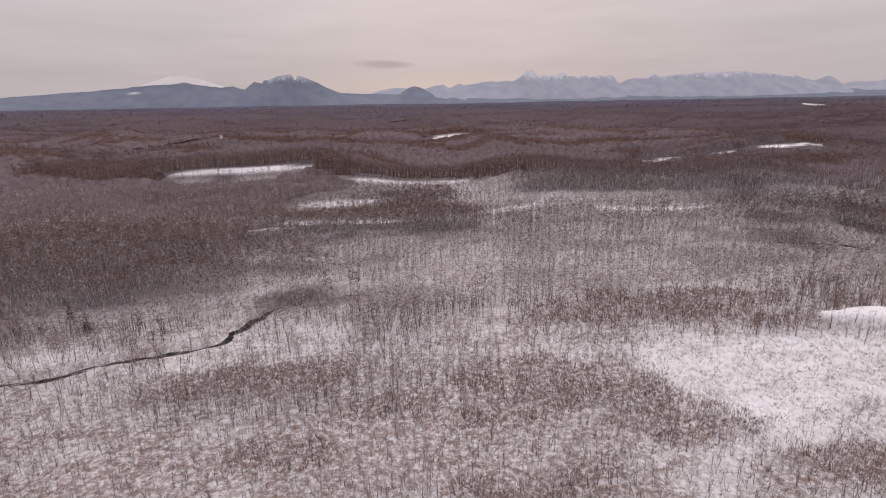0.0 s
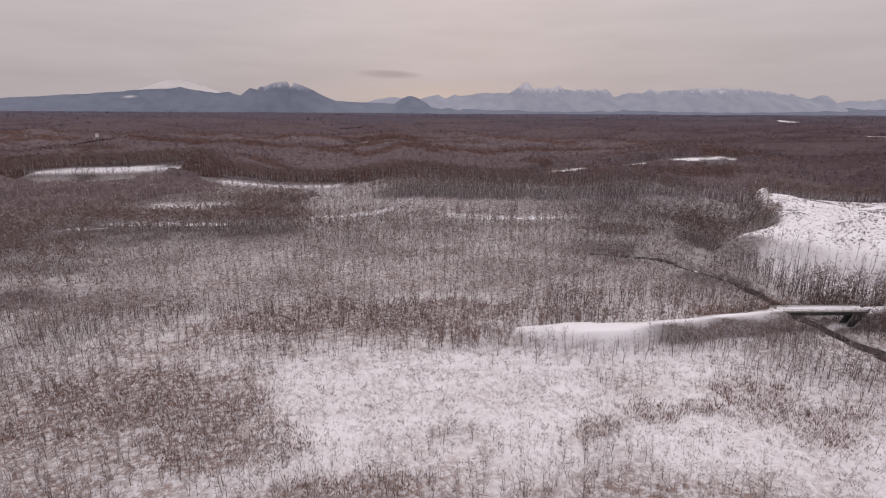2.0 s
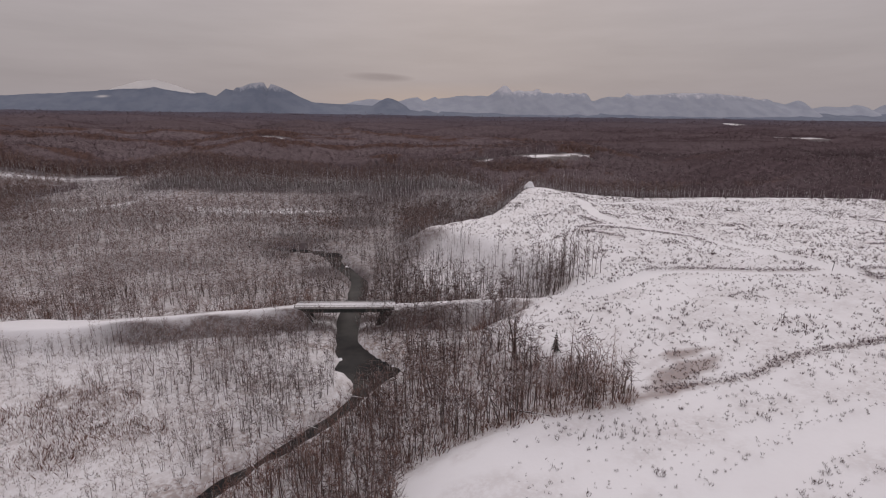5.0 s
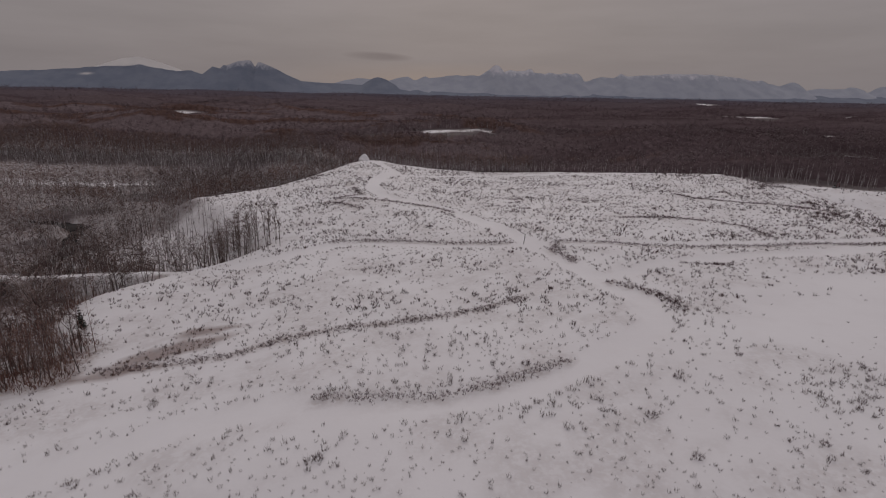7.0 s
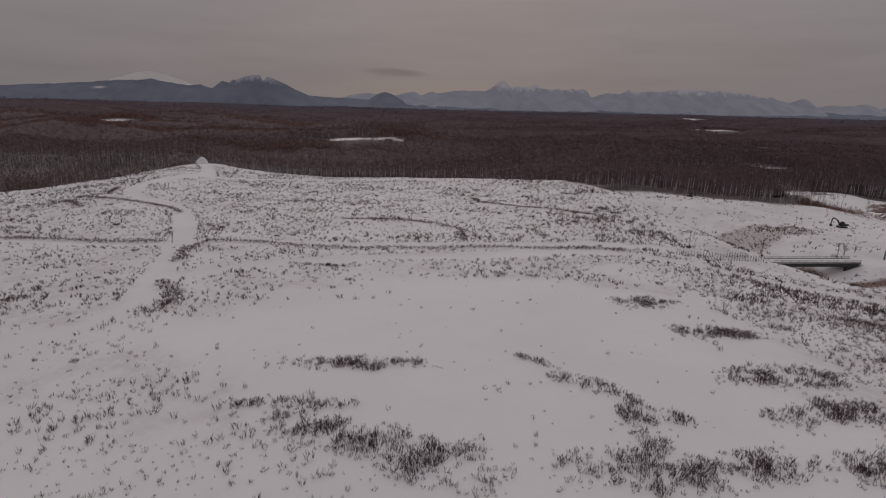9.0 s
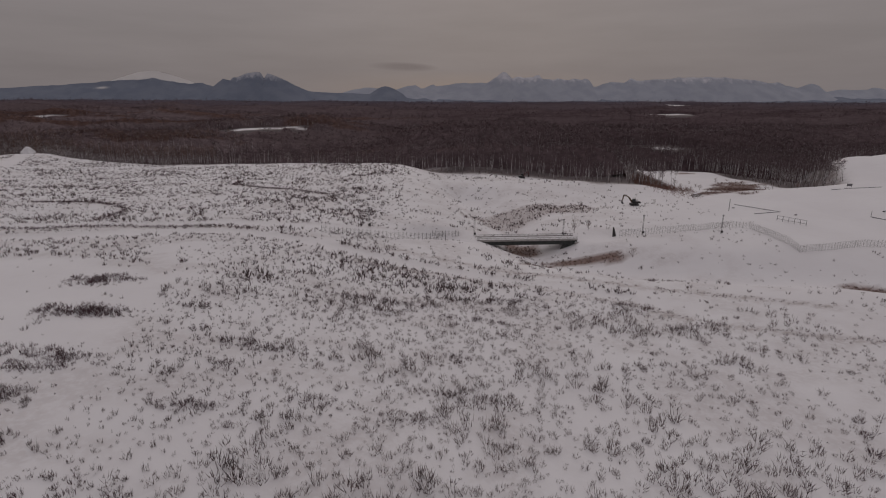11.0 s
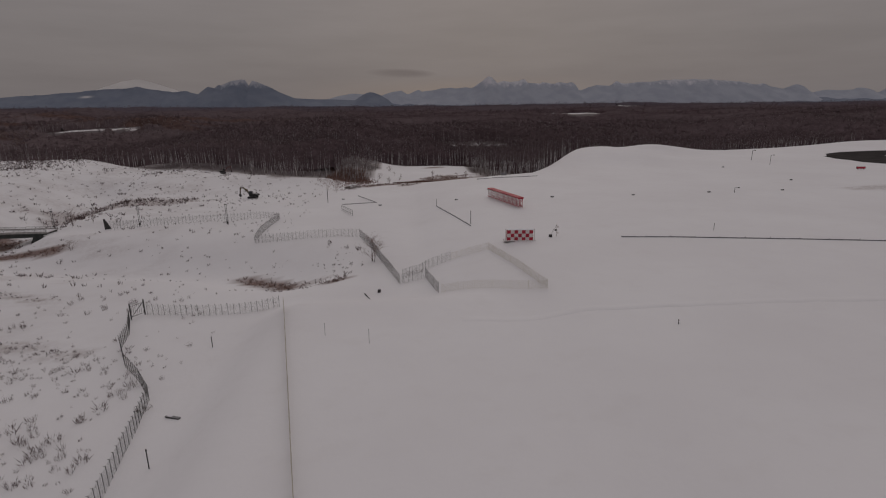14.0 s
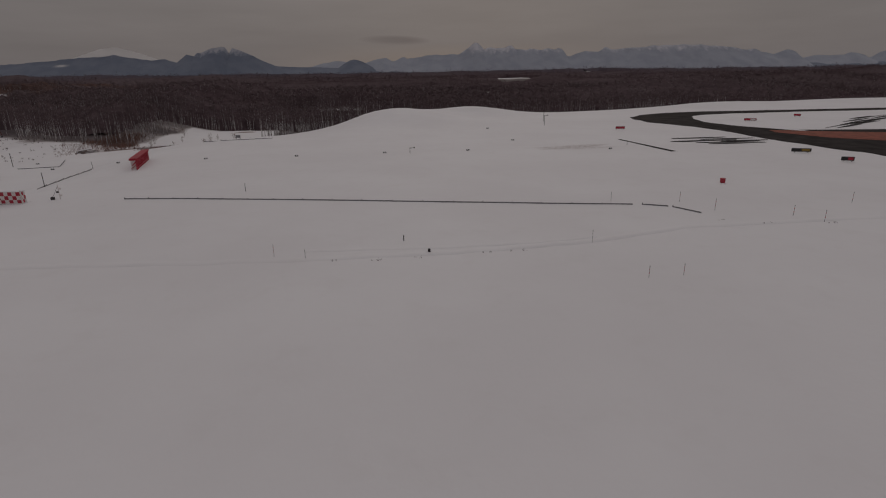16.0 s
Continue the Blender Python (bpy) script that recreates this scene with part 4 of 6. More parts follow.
def canopy(name, x0, x1, y0, y1, step, tall, label):
    """The closed roof of twigs of a wood, lumpy from crown to crown; it dives into the ground where no wood stands."""
    xs, ys = np.arange(x0, x1 + step, step), np.arange(y0, y1 + step * 0.5, step)
    X, Y = np.meshgrid(xs, ys)
    jitter = np.random.default_rng(int(step * 10))
    X = X + jitter.uniform(-0.3, 0.3, X.shape) * step
    high, stand_in = tall(X, Y)
    lump = 0.70 + 0.11 * jitter.uniform(-1, 1, X.shape) + 0.08 * value_noise(X / (2.2 * step), Y / (2.2 * step), 94)
    Z = ground_z(X, Y) - 1.5 + (high * lump + 1.5) * stand_in
    n, m = len(xs), len(ys)
    a, b = np.meshgrid(np.arange(n - 1), np.arange(m - 1))
    f = (b * n + a).ravel()
    f = f[stand_in.ravel()[f] + stand_in.ravel()[f + n + 1] > 0.02]
    me = raw_mesh(name, np.stack([X.ravel(), Y.ravel(), Z.ravel()], 1), np.stack([f, f + 1, f + n + 1, f + n], 1), CANOPY, True)
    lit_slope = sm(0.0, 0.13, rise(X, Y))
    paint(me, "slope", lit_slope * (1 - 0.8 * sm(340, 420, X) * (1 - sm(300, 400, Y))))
    paint(me, "west_pale", (1 - sm(150, 560, X)) * (1 - 0.8 * sm(420, 800, Y)) * (0.5 + 0.5 * lit_slope))
    # strength of the painted haze tint, growing northwards
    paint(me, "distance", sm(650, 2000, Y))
    paint(me, "brown", sm(0.2, 0.7, np.maximum(crest(X, Y), dark_wood(X, Y))) * (1 - sm(560, 680, Y)) * (1 - sm(330, 480, X)))
    return tagged(new(name, me), label, "trees", kind="stuff")


def plain_stand(x, y):
    here = wood_odds(x, y)
    for dx, dy in ((-8.0, -5.0), (8.0, -5.0), (0.0, -11.0), (0.0, 6.0), (-14.0, 0.0), (14.0, 0.0)):
        here = here * (0.25 + 0.75 * wood_odds(x + dx, y + dy))
    start = sm(-3, 12, y - np.interp(x, [-20, 25, 60, 228, 255, 330, 345], [252, 262, 292, 292, 252, 236, 198]) - 9 * value_noise(x / 17, y / 40, 95))
    return wood_height(x, y), sm(0.15, 0.95, here) * start * (1 - 0.9 * facing(x, y))


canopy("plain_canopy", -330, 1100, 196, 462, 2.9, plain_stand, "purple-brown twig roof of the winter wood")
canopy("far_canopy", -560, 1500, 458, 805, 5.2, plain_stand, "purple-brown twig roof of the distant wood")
canopy("farther_canopy", -1150, 2500, 800, 1710, 12.0, plain_stand, "brown twig roof of the wood towards the horizon, tinted plum by painted haze")
canopy("horizon_canopy", -3300, 5200, 1700, 4240, 36.0, plain_stand, "twig roof of the endless wood below the mountains, greyed by painted haze")

# ---- dry stalks and shrubs on the open hill ----
def tuft(rng, blades, spread, thick, foot_r=0.1):
    """A dome of dry stems from one root, one metre high."""
    out = []
    for _ in range(blades):
        a, r = rng.random() * 2 * math.pi, rng.random() ** 0.6
        w, low = foot_r + spread * r, rng.random() ** 1.5 * 0.55 * (1 - 0.5 * r)
        base = np.array([w * (0.55 + 0.6 * low) * math.cos(a), w * (0.55 + 0.6 * low) * math.sin(a), low - 0.06])
        lean = rng.normal(0, 0.10, 2) + 0.25 * spread * np.array([math.cos(a), math.sin(a)])
        out.append(blade(base, base + np.array([lean[0], lean[1], rng.uniform(0.35, 0.7) * (1 - 0.25 * r)]), thick, rng))
    return join(out)


# dark shrub beds on the smooth near slope: x, y, half length, half width, turn
BEDS = [(328.5, 49.5, 7.2, 1.3, -6), (324.5, 42.0, 5.0, 0.9, -5), (327, 38.5, 5, 1.8, -25), (335, 34.0, 5.5, 2.6, -20), (348, 48.8, 2.4, 0.5, -40), (352.5, 43.5, 3.6, 1.1, -35), (356, 38.3, 3.2, 0.9, -25), (354.3, 37, 1.4, 4.5, -8), (372.4, 55.2, 4.4, 1.9, -10),
        (372.5, 44.2, 6.0, 2.0, -4), (372.5, 37.5, 5.4, 1.9, 4), (368.8, 66.4, 3.8, 2.2, -6), (352, 31, 6, 2.2, -8), (362, 31, 4, 1.8, -4), (378.6, 32, 2.4, 1.6, 0), (372, 30, 4.5, 2.0, -6), (352, 86.3, 2.0, 0.6, 0), (322, 86.4, 5.0, 0.6, -10), (386.5, 28, 4, 1.4, -6),
        (383.5, 58.2, 1.9, 0.8, -4), (386.3, 52.0, 1.8, 0.8, -4), (392.8, 48.8, 5.3, 0.8, -4), (403.5, 66.0, 5.8, 0.8, -4), (422.5, 71.0, 2.9, 0.8, -4), (415.9, 62.5, 4.1, 0.8, -4), (412.6, 43.5, 3.4, 0.8, -4), (387.1, 28.2, 1.8, 0.8, -4), (379.7, 28.0, 2.3, 0.8, -4), (389.7, 37.8, 2.2, 0.8, -4), (414.2, 51.0, 3.2, 0.8, -4), (407.5, 39.0, 2.6, 0.8, -4), (399.6, 40.0, 2.4, 0.8, -4), (378.7, 33.0, 0.9, 0.8, -4), (374.1, 30.2, 1.6, 0.8, -4)]


def in_beds(x, y):
    best = np.full(np.shape(x), -9.0)
    for cx, cy, rx, ry, turn in BEDS:
        best = np.maximum(best, blob(x, y, cx, cy, rx, ry, turn) + 0.3 * value_noise(x / 1.6, y / 1.2, 81))
    return sm(-0.65, 0.35, best)


def tuft_line(x):
    """Where the rank grass of the near slope ends towards the gully."""
    return np.interp(x, [400, 411, 426, 441, 448, 461, 471, 485, 497], [84, 82.4, 78.5, 70, 63, 58.6, 55.4, 51.6, 47])


def hill_odds(x, y):
    gap = track_gap(x, y)
    clump = 0.30 + 0.40 * sm(-0.3, 0.5, fbm(x / 7, y / 5, 83))
    clump = clump + 0.62 * sm(376, 384, x) * (1 - sm(82, 95, y)) * (1 - 0.7 * sm(410, 440, x)) * (1 - clump) * (1 - sm(440, 470, x))
    strip = np.minimum(off_line(x, y, [(370, 84), (377.5, 55), (380.3, 38), (381, 20)]), off_line(x, y, [(446, 56), (449.2, 51.7), (454.7, 41), (458.5, 30), (462, 10)])) - 1.2
    body = open_snow(x, y) * sm(0.0, 0.5, gap) * sm(0.0, 0.8, strip) * clump * (1 - 0.94 * smooth_field(x, y))
    east = sm(400, 412, x)
    body = body * (1 - 0.28 * (1 - sm(278, 300, x)) * (1 - sm(90, 120, y))) * (1 - 0.2 * sm(430, 455, x)) * (1 - east * 0.74 * sm(0, 3, y - tuft_line(x))) * (1 - sm(494, 498, x))
    bank = np.exp(-((gap - 0.7) / 0.6) ** 2) * sm(-0.3, 0.3, fbm(x / 9, y / 9, 85)) * open_snow(x, y) * (1 - sm(440, 470, x))
    gully = 1 - 0.55 * np.exp(-(off_line(x, y, GULLY) / 14) ** 2)
    rough_bank = 0.3 * sm(0.0, 0.3, blob(x, y, 504, 84, 11, 15)) * sm(-0.3, 0.3, fbm(x / 3, y / 3, 84))
    return np.clip((body * 0.8 + bank * 0.9) * gully + 0.25 * marsh(x, y) + rough_bank, 0, 1)


rng = np.random.default_rng(21)
NEAR_TUFTS = [tuft(rng, 20, 0.30, 0.024, 0.16) for _ in range(12)]
TUFTS = [tuft(rng, 11, 0.34, 0.050, 0.16) for _ in range(12)]
WISPS = [tuft(rng, 30, 0.36, 0.017, 0.14) for _ in range(12)]
BRUSH = [tuft(rng, 12, 0.75, 0.030, 0.2) for _ in range(12)]
STEMS = [tuft(rng, 22, 0.26, 0.019, 0.14) for _ in range(12)]


def tuft_heights(where):
    big = sm(-0.2, 0.6, fbm(where[:, 0] / 9, where[:, 1] / 7, 86))
    return (0.44 + 0.28 * big) * (0.45 + 1.2 * rng.random(len(where)) ** 1.6) * (1 + 0.22 * sm(374, 384, where[:, 0]) - 0.3 * sm(455, 480, where[:, 0]))


fine = sown(rng, 200, 498, 14, 70, 0.68, hill_odds)
wispy = fine[:, 0] > 388 + 16 * rng.random(len(fine))
scatter("dry_stalks", NEAR_TUFTS, fine[~wispy], tuft_heights(fine[~wispy]), STALK, "dry grey-brown tufts poking through snow", "dry grass", rng, (0.7, 1.3))
tall_grass = fine[wispy][rng.random(int(wispy.sum())) < 0.95]
scatter("tall_dry_grass", WISPS, tall_grass, 1.05 * tuft_heights(tall_grass), WISP_STEMS, "tall wispy grey-brown grass clumps in snow", "dry grass", rng, (0.9, 1.6))
stalks = sown(rng, 195, 516, 70, 236, 0.76, hill_odds)
scatter("dry_stalks", TUFTS, stalks, tuft_heights(stalks) * 1.05, STALK, "dry grey-brown tufts on the snowy hilltop", "dry grass", rng, (0.8, 1.4))
ranks = sown(rng, 220, 500, 45, 165, 0.38, lambda x, y: grass_line(x, y) * open_snow(x, y) * (1 - 0.68 * sm(385, 400, x)))
scatter("rank_grass", TUFTS, ranks, rng.uniform(0.28, 0.62, len(ranks)) * (1 - 0.3 * sm(385, 400, ranks[:, 0])), SHRUB, "dark rank grass along ditches and old banks", "dry grass", rng, (0.8, 1.3))
bed = sown(rng, 312, 432, 14, 92, 0.33, lambda x, y: in_beds(x, y) * (1 - 0.45 * sm(380, 384, x)) * (0.28 + 0.68 * sm(-0.3, 0.45, fbm(x / 1.9, y / 1.6, 88))))
scatter("dark_shrub_bed", STEMS, bed, (0.28 + 0.46 * in_beds(bed[:, 0], bed[:, 1])) * rng.uniform(0.55, 1.3, len(bed)), SHRUB, "dark purple-brown shrub beds in snow", "shrubs", rng, (0.9, 1.5))
reed = sown(rng, 225, 545, 50, 215, 0.8, lambda x, y: reeds(x, y) * 0.8)
scatter("brown_reeds", TUFTS, reed, rng.uniform(0.35, 0.8, len(reed)), REED_STEMS, "flattened brown reeds along the frozen ditch", "reeds", rng, (0.8, 1.4))
marsh_grass = sown(rng, 405, 500, 78, 160, 0.8, lambda x, y: 0.55 * marsh(x, y))
scatter("marsh_grass", TUFTS, marsh_grass, rng.uniform(0.2, 0.5, len(marsh_grass)), MARSH_STEMS, "thin red-brown marsh grass in snow", "dry grass", rng, (0.8, 1.4))
# undergrowth between the valley trees
view = lambda x, y: x > -0.76 * y - 10
brush = sown(rng, -110, 190, 38, 118, 1.35, lambda x, y: wood_odds(x, y) * view(x, y) * (0.45 + 0.5 * sm(-0.2, 0.5, fbm(x / 8, y / 6, 87))) * (1 - 0.6 * white_scrub(x, y)))
scatter("valley_brush", BRUSH, brush, rng.uniform(0.5, 1.2, len(brush)), STALK, "brown brush and sedge in the snowy valley", "brush", rng, (0.8, 1.4))
sedge = sown(rng, 20, 178, 46, 112, 0.78, lambda x, y: wood_odds(x, y) * white_scrub(x, y) * (0.4 + 0.6 * sm(-0.3, 0.4, fbm(x / 6, y / 4, 89))))
scatter("pale_sedge", BRUSH, sedge, rng.uniform(0.4, 0.95, len(sedge)), PALE_SEDGE, "pale tan sedge and scrub half buried in snow", "sedge", rng, (0.8, 1.5))
russet = sown(rng, -60, 215, 40, 140, 0.92, lambda x, y: wood_odds(x, y) * view(x, y) * brown_scrub(x, y) * (0.8 - 0.25 * sm(104, 114, y)))
scatter("russet_scrub", BRUSH, russet, rng.uniform(0.8, 2.0, len(russet)) * (1 + 0.2 * sm(104, 114, russet[:, 1])), RUSSET, "russet leafless alder scrub in patches", "scrub", rng, (0.6, 1.1))
gully_scrub = sown(rng, 486, 520, 146, 206, 0.95, lambda x, y: sm(0.0, 0.3, blob(x, y, 501, 178, 9, 24, 4) + 0.25 * value_noise(x / 4, y / 5, 96)) * 0.85)
scatter("russet_scrub", BRUSH, gully_scrub, rng.uniform(0.7, 1.5, len(gully_scrub)) * (0.6 + 1.5 * sm(155, 195, gully_scrub[:, 1])), RUSSET, "russet scrub at the head of the gully", "scrub", rng, (0.5, 0.9))
thicket = sown(rng, 166, 224, 40, 100, 0.78, lambda x, y: sm(0, 1.0, wet(x, y)) * (open_snow(x, y) < 0.5) * (x > np.interp(y, [40, 63, 76, 86, 100], [155, 169, 180, 189, 186])) * (0.35 + 0.5 * sm(-0.3, 0.3, fbm(x / 7, y / 5, 90))) * (1 - (y > 92) * (x < 204)))
scatter("russet_scrub", BRUSH, thicket, rng.uniform(0.9, 2.6, len(thicket)), RUSSET, "russet riverside thicket of bare stems", "scrub", rng, (0.5, 0.9))

# low dark evergreen shrubs that stand alone
rng = np.random.default_rng(55)
LONE = [raw_mesh("dark_shrub", *tuft(rng, 80, 0.75, 0.03, 0.25), SHRUB) for _ in range(5)]
lone_at = [(419.3, 58.4), (427.1, 61.2), (433.7, 50.6), (426.7, 37.1), (427.9, 37.8), (446, 51.1), (457.2, 49), (471.3, 47.1), (448.9, 37.9), (450, 40.1)]
lone_at += [(x, y) for x, y, _ in sown(rng, 215, 480, 24, 215, 13.0, lambda x, y: 0.55 * (track_gap(x, y) > 1) * (open_snow(x, y) > 0.9) * (1 - smooth_field(x, y)) * (1 - sm(455, 480, x)))]
for x, y in lone_at[:150]:
    ob = tagged(new("dark_shrub", LONE[int(rng.integers(5))]), "low dark shrub standing alone in snow", "shrub", "lone shrubs")
    h = rng.uniform(0.5, 0.95)
    ob.matrix_world = pose(x, y, float(ground_z(x, y)), 0, 0, rng.uniform(0, 360)) @ Matrix.Diagonal((h, h, h * 0.9, 1))

# ---- trees that stand out one by one ----
def tree_meshes(rng, limbs, twigs, stout, spread, first, stems, bark, twig_material, upward=0.9, segments=4):
    (tv, tt), (cv, ct) = bare_tree(rng, limbs, twigs, 1.15, stout, spread=spread, first=first, segments=segments, stems=stems, upward=upward)
    return raw_mesh("trunk", tv, tt, bark), raw_mesh("crown", cv, ct, twig_material)


def stand(meshes, x, y, height, turn, label, group="", name="bare_tree", wide=1.0):
    t = tagged(new(name), label, "tree", group)
    t.empty_display_size = 0.2
    t.matrix_world = pose(x, y, gz(x, y), 0, 0, turn)
    t.scale = (height * wide, height * wide, height)
    for mesh_name, me in zip(("trunk", "crown"), meshes):
        new(mesh_name, me).parent = t
    return t


def gz(x, y):
    return float(ground_z(x, y))


rng = np.random.default_rng(33)
REDDISH = [tree_meshes(rng, 18, 4, 0.9, 0.20, 0.25, 1, RED_BARK, RUSSET, 1.3) for _ in range(6)]
SLIM = [tree_meshes(rng, 16, 4, 1.0, 0.22, 0.35, 1, BARK, DARK_TWIGS, 1.2) for _ in range(7)]
SNOWY = [tree_meshes(rng, 18, 4, 1.0, 0.36, 0.2, 2, BARK, bark_material("snow_laden_twigs", (0.08, 0.055, 0.05), (0.16, 0.11, 0.10), 0.85, 0.1), 0.7) for _ in range(5)]
BROAD = tree_meshes(rng, 40, 8, 1.9, 0.62, 0.22, 3, BARK, TWIGS, 1.0, 5)
BUSHY = [tree_meshes(rng, 46, 8, 1.3, 0.55, 0.12, 3, BARK, TWIGS, 0.8) for _ in range(3)]


def grove(region, gap, odds, kinds, low, high, label, group, seed, most=200):
    r = np.random.default_rng(seed)
    for k, (x, y, _) in enumerate(sown(r, *region, gap, odds)[:most]):
        stand(kinds[int(r.integers(len(kinds)))], x, y, r.uniform(low, high), r.uniform(0, 360), label, group, wide=r.uniform(0.85, 1.15))


dry = lambda x, y: sm(0, 1.0, wet(x, y) - 0.4)
grove((168, 223, 44, 96), 2.4, lambda x, y: dry(x, y) * (open_snow(x, y) < 0.5) * (x > np.interp(y, [40, 63, 76, 86, 100], [156, 170, 181.5, 190, 188])) * (1 - 0.8 * (y > 92) * (x < 204)) * 0.85, REDDISH, 4.5, 7.5, "slim bare riverside tree with reddish twigs", "riverside trees", 1, 115)
grove((221, 238, 108, 128), 2.3, lambda x, y: (blob(x, y, 230, 117.5, 9, 8.5) > 0) * 0.95, SLIM, 7.5, 10.0, "tall slim bare tree in a hillside clump", "hillside clump", 2, 44)
grove((184, 226, 110, 158), 3.1, lambda x, y: dry(x, y) * (open_snow(x, y) < 0.5) * (0.8 - 0.35 * foot_slope(x, y)), SLIM, 6.5, 9.5, "slim bare tree below the snowy hill", "trees below the hill", 3, 66)
grove((97, 170, 93.5, 100.5), 2.7, lambda x, y: 0.75 + 0 * x, SNOWY, 3.4, 5.5, "snow-laden bare tree beside the lane", "trees by the lane", 4, 28)
grove((160, 192, 60, 98), 4.0, lambda x, y: np.exp(-((off_line(x, y, RIVER) - 6.5) / 1.6) ** 2), SNOWY, 2.6, 4.5, "snow-laden willow leaning over the river bank", "river bank trees", 5, 24)
REST = [light_tree(rng, 12, 18, 1.2, 0.004, 0.005, spread=0.24, first=0.3, upward=1.2) for _ in range(7)]
rest = sown(rng, 166, 224, 44, 160, 2.1, lambda x, y: dry(x, y) * (open_snow(x, y) < 0.5) * np.where(y < 100, (x > np.interp(y, [40, 63, 76, 86, 100], [156, 170, 181.5, 190, 188])) * 0.7 * (1 - (y > 92) * (x < 204)), (y > 110) * (x > 184) * (0.7 - 0.5 * foot_slope(x, y))))
row = sown(rng, 104, 171, 96.6, 103.2, 1.2, lambda x, y: (0.2 + 0.6 * sm(122, 134, x)) * sm(0, 1, wet(x, y) - 0.4) * (1 - sm(-0.05, 0.1, blob(x, y, 119.5, 103.9, 15.5, 3.9, -4))))
shore = sown(rng, 144, 180, 60, 97, 1.9, lambda x, y: dry(x, y) * (x < np.interp(y, [60, 70, 77, 90, 97], [164, 173, 177, 177, 176])) * np.exp(-((off_line(x, y, RIVER) - 7) / 5) ** 2) * 0.7)
grow("lane_side_wood", row, rng.uniform(2.6, 4.8, len(row)), REST, BARK, TWIGS, 22, "the slim trees before the lane")
grow("river_shore_wood", shore, rng.uniform(2.4, 4.6, len(shore)), REST, BARK, TWIGS, 23, "the slim alders on the snowy river bank")
low = rest[:, 1] < 100
rest_h = rng.uniform(4.5, 8.5, len(rest))
grow("riverside_wood", rest[low], rest_h[low], REST, RED_BARK, RUSSET, 12, "the russet riverside wood")
grow("hill_foot_wood", rest[~low], rest_h[~low], REST, BARK, BARK, 13, "the grey wood below the hill")
ALDER = [tree_meshes(rng, 30, 8, 1.0, 0.42, 0.25, 2, RED_BARK, RUSSET, 0.9) for _ in range(4)]
grove((80, 101, 99, 109), 2.2, lambda x, y: (blob(x, y, 91, 104, 10, 4.5) > 0) * 0.8, ALDER, 3.2, 5.0, "round brown alder at the head of the lane", "alders by the lane", 7, 24)
grove((104, 172, 108.2, 113.5), 2.9, lambda x, y: sm(0, 1, wet(x, y) - 0.4) * 0.7, ALDER, 3.4, 5.6, "brown alder in the row behind the lane", "alders behind the lane", 8, 44)
stand(BROAD, 208.8, 80.5, 11.0, 30, "broad bare tree with an open spreading crown")
SPREADING = [tree_meshes(rng, 30, 7, 1.5, 0.50, 0.3, 2, BARK, TWIGS, 1.0, 5) for _ in range(2)]
for k, (x, y, h) in enumerate(((208.6, 62.2, 7.0), (213.4, 61.6, 7.6), (217.6, 62.5, 5.4), (204.6, 66.0, 6.4))):
    stand(SPREADING[k % 2], x, y, h, 70 * k, "spreading bare tree at the foot of the snowy slope", "slope foot trees")
stand(BUSHY[0], 513.2, 83.4, 4.5, 10, "round bare bush beside the chain-link fence", name="bare_bush", wide=1.35)
stand(BUSHY[1], 447.6, 116.6, 3.6, 60, "round bare bush beside the road bridge", name="bare_bush")
stand(BUSHY[2], 451.4, 117.4, 2.2, 90, "low bare bush beside the road bridge", name="bare_bush")
stand(BUSHY[0], 455.4, 101.6, 2.0, 120, "dense bare bush in the gully reeds", name="bare_bush", wide=1.3)
grove((505, 545, 165, 205), 6.5, lambda x, y: 0.45 * (reeds(x, y) < 0.3), BUSHY, 1.2, 2.6, "small bare bush in the snowy hollow", "bushes in the hollow", 6, 16)


def conifer(x, y, height, label):
    r = np.random.default_rng(int(abs(x * 7 + y)))
    t = tagged(new("conifer"), label, "tree", "conifers")
    t.matrix_world = pose(x, y, gz(x, y))
    v, f = tube([(0, 0, -0.3), (0, 0, height * 0.5), (0, 0, height)], [height * 0.018, height * 0.01], 5)
    new("trunk", raw_mesh("trunk", v, f, BARK)).parent = t
    for k in range(9):
        z = height * (0.12 + 0.84 * k / 9)
        reach = height * 0.20 * (1 - k / 9.6)
        whorl = []
        for b in range(9):
            a = 2 * math.pi * b / 9 + k * 0.4 + r.normal(0, 0.15)
            w = reach * r.uniform(0.75, 1.15)
            root, tip = np.array([0, 0, z + reach * 0.35]), np.array([w * math.cos(a), w * math.sin(a), z - reach * 0.25])
            side = np.array([-math.sin(a), math.cos(a), 0]) * w * 0.28
            knee = (root + tip) / 2 + np.array([0, 0, 0.05 * w])
            whorl.append((np.array([root, knee + side, tip, knee - side, knee - np.array([0, 0, 0.12 * w])]), np.array([(0, 1, 2), (0, 2, 3), (0, 4, 1), (1, 4, 2), (2, 4, 3), (3, 4, 0)])))
        v, f = join(whorl)
        new("bough", raw_mesh("bough", v, f, NEEDLES)).parent = t
    return t


conifer(214.8, 78.6, 4.6, "small dark conifer beside the broad bare tree")
for x, y, h in ((-118, 345, 9), (-121, 350, 8), (-112, 348, 7.5), (-85, 330, 7), (-126, 346, 7), (-60, 420, 9), (-66, 424, 8), (-40, 300, 6.5), (-95, 356, 8), (-74, 128, 7), (-82, 136, 6.5)):
    conifer(x, y, h, "snow-dusted dark conifer among bare trees")

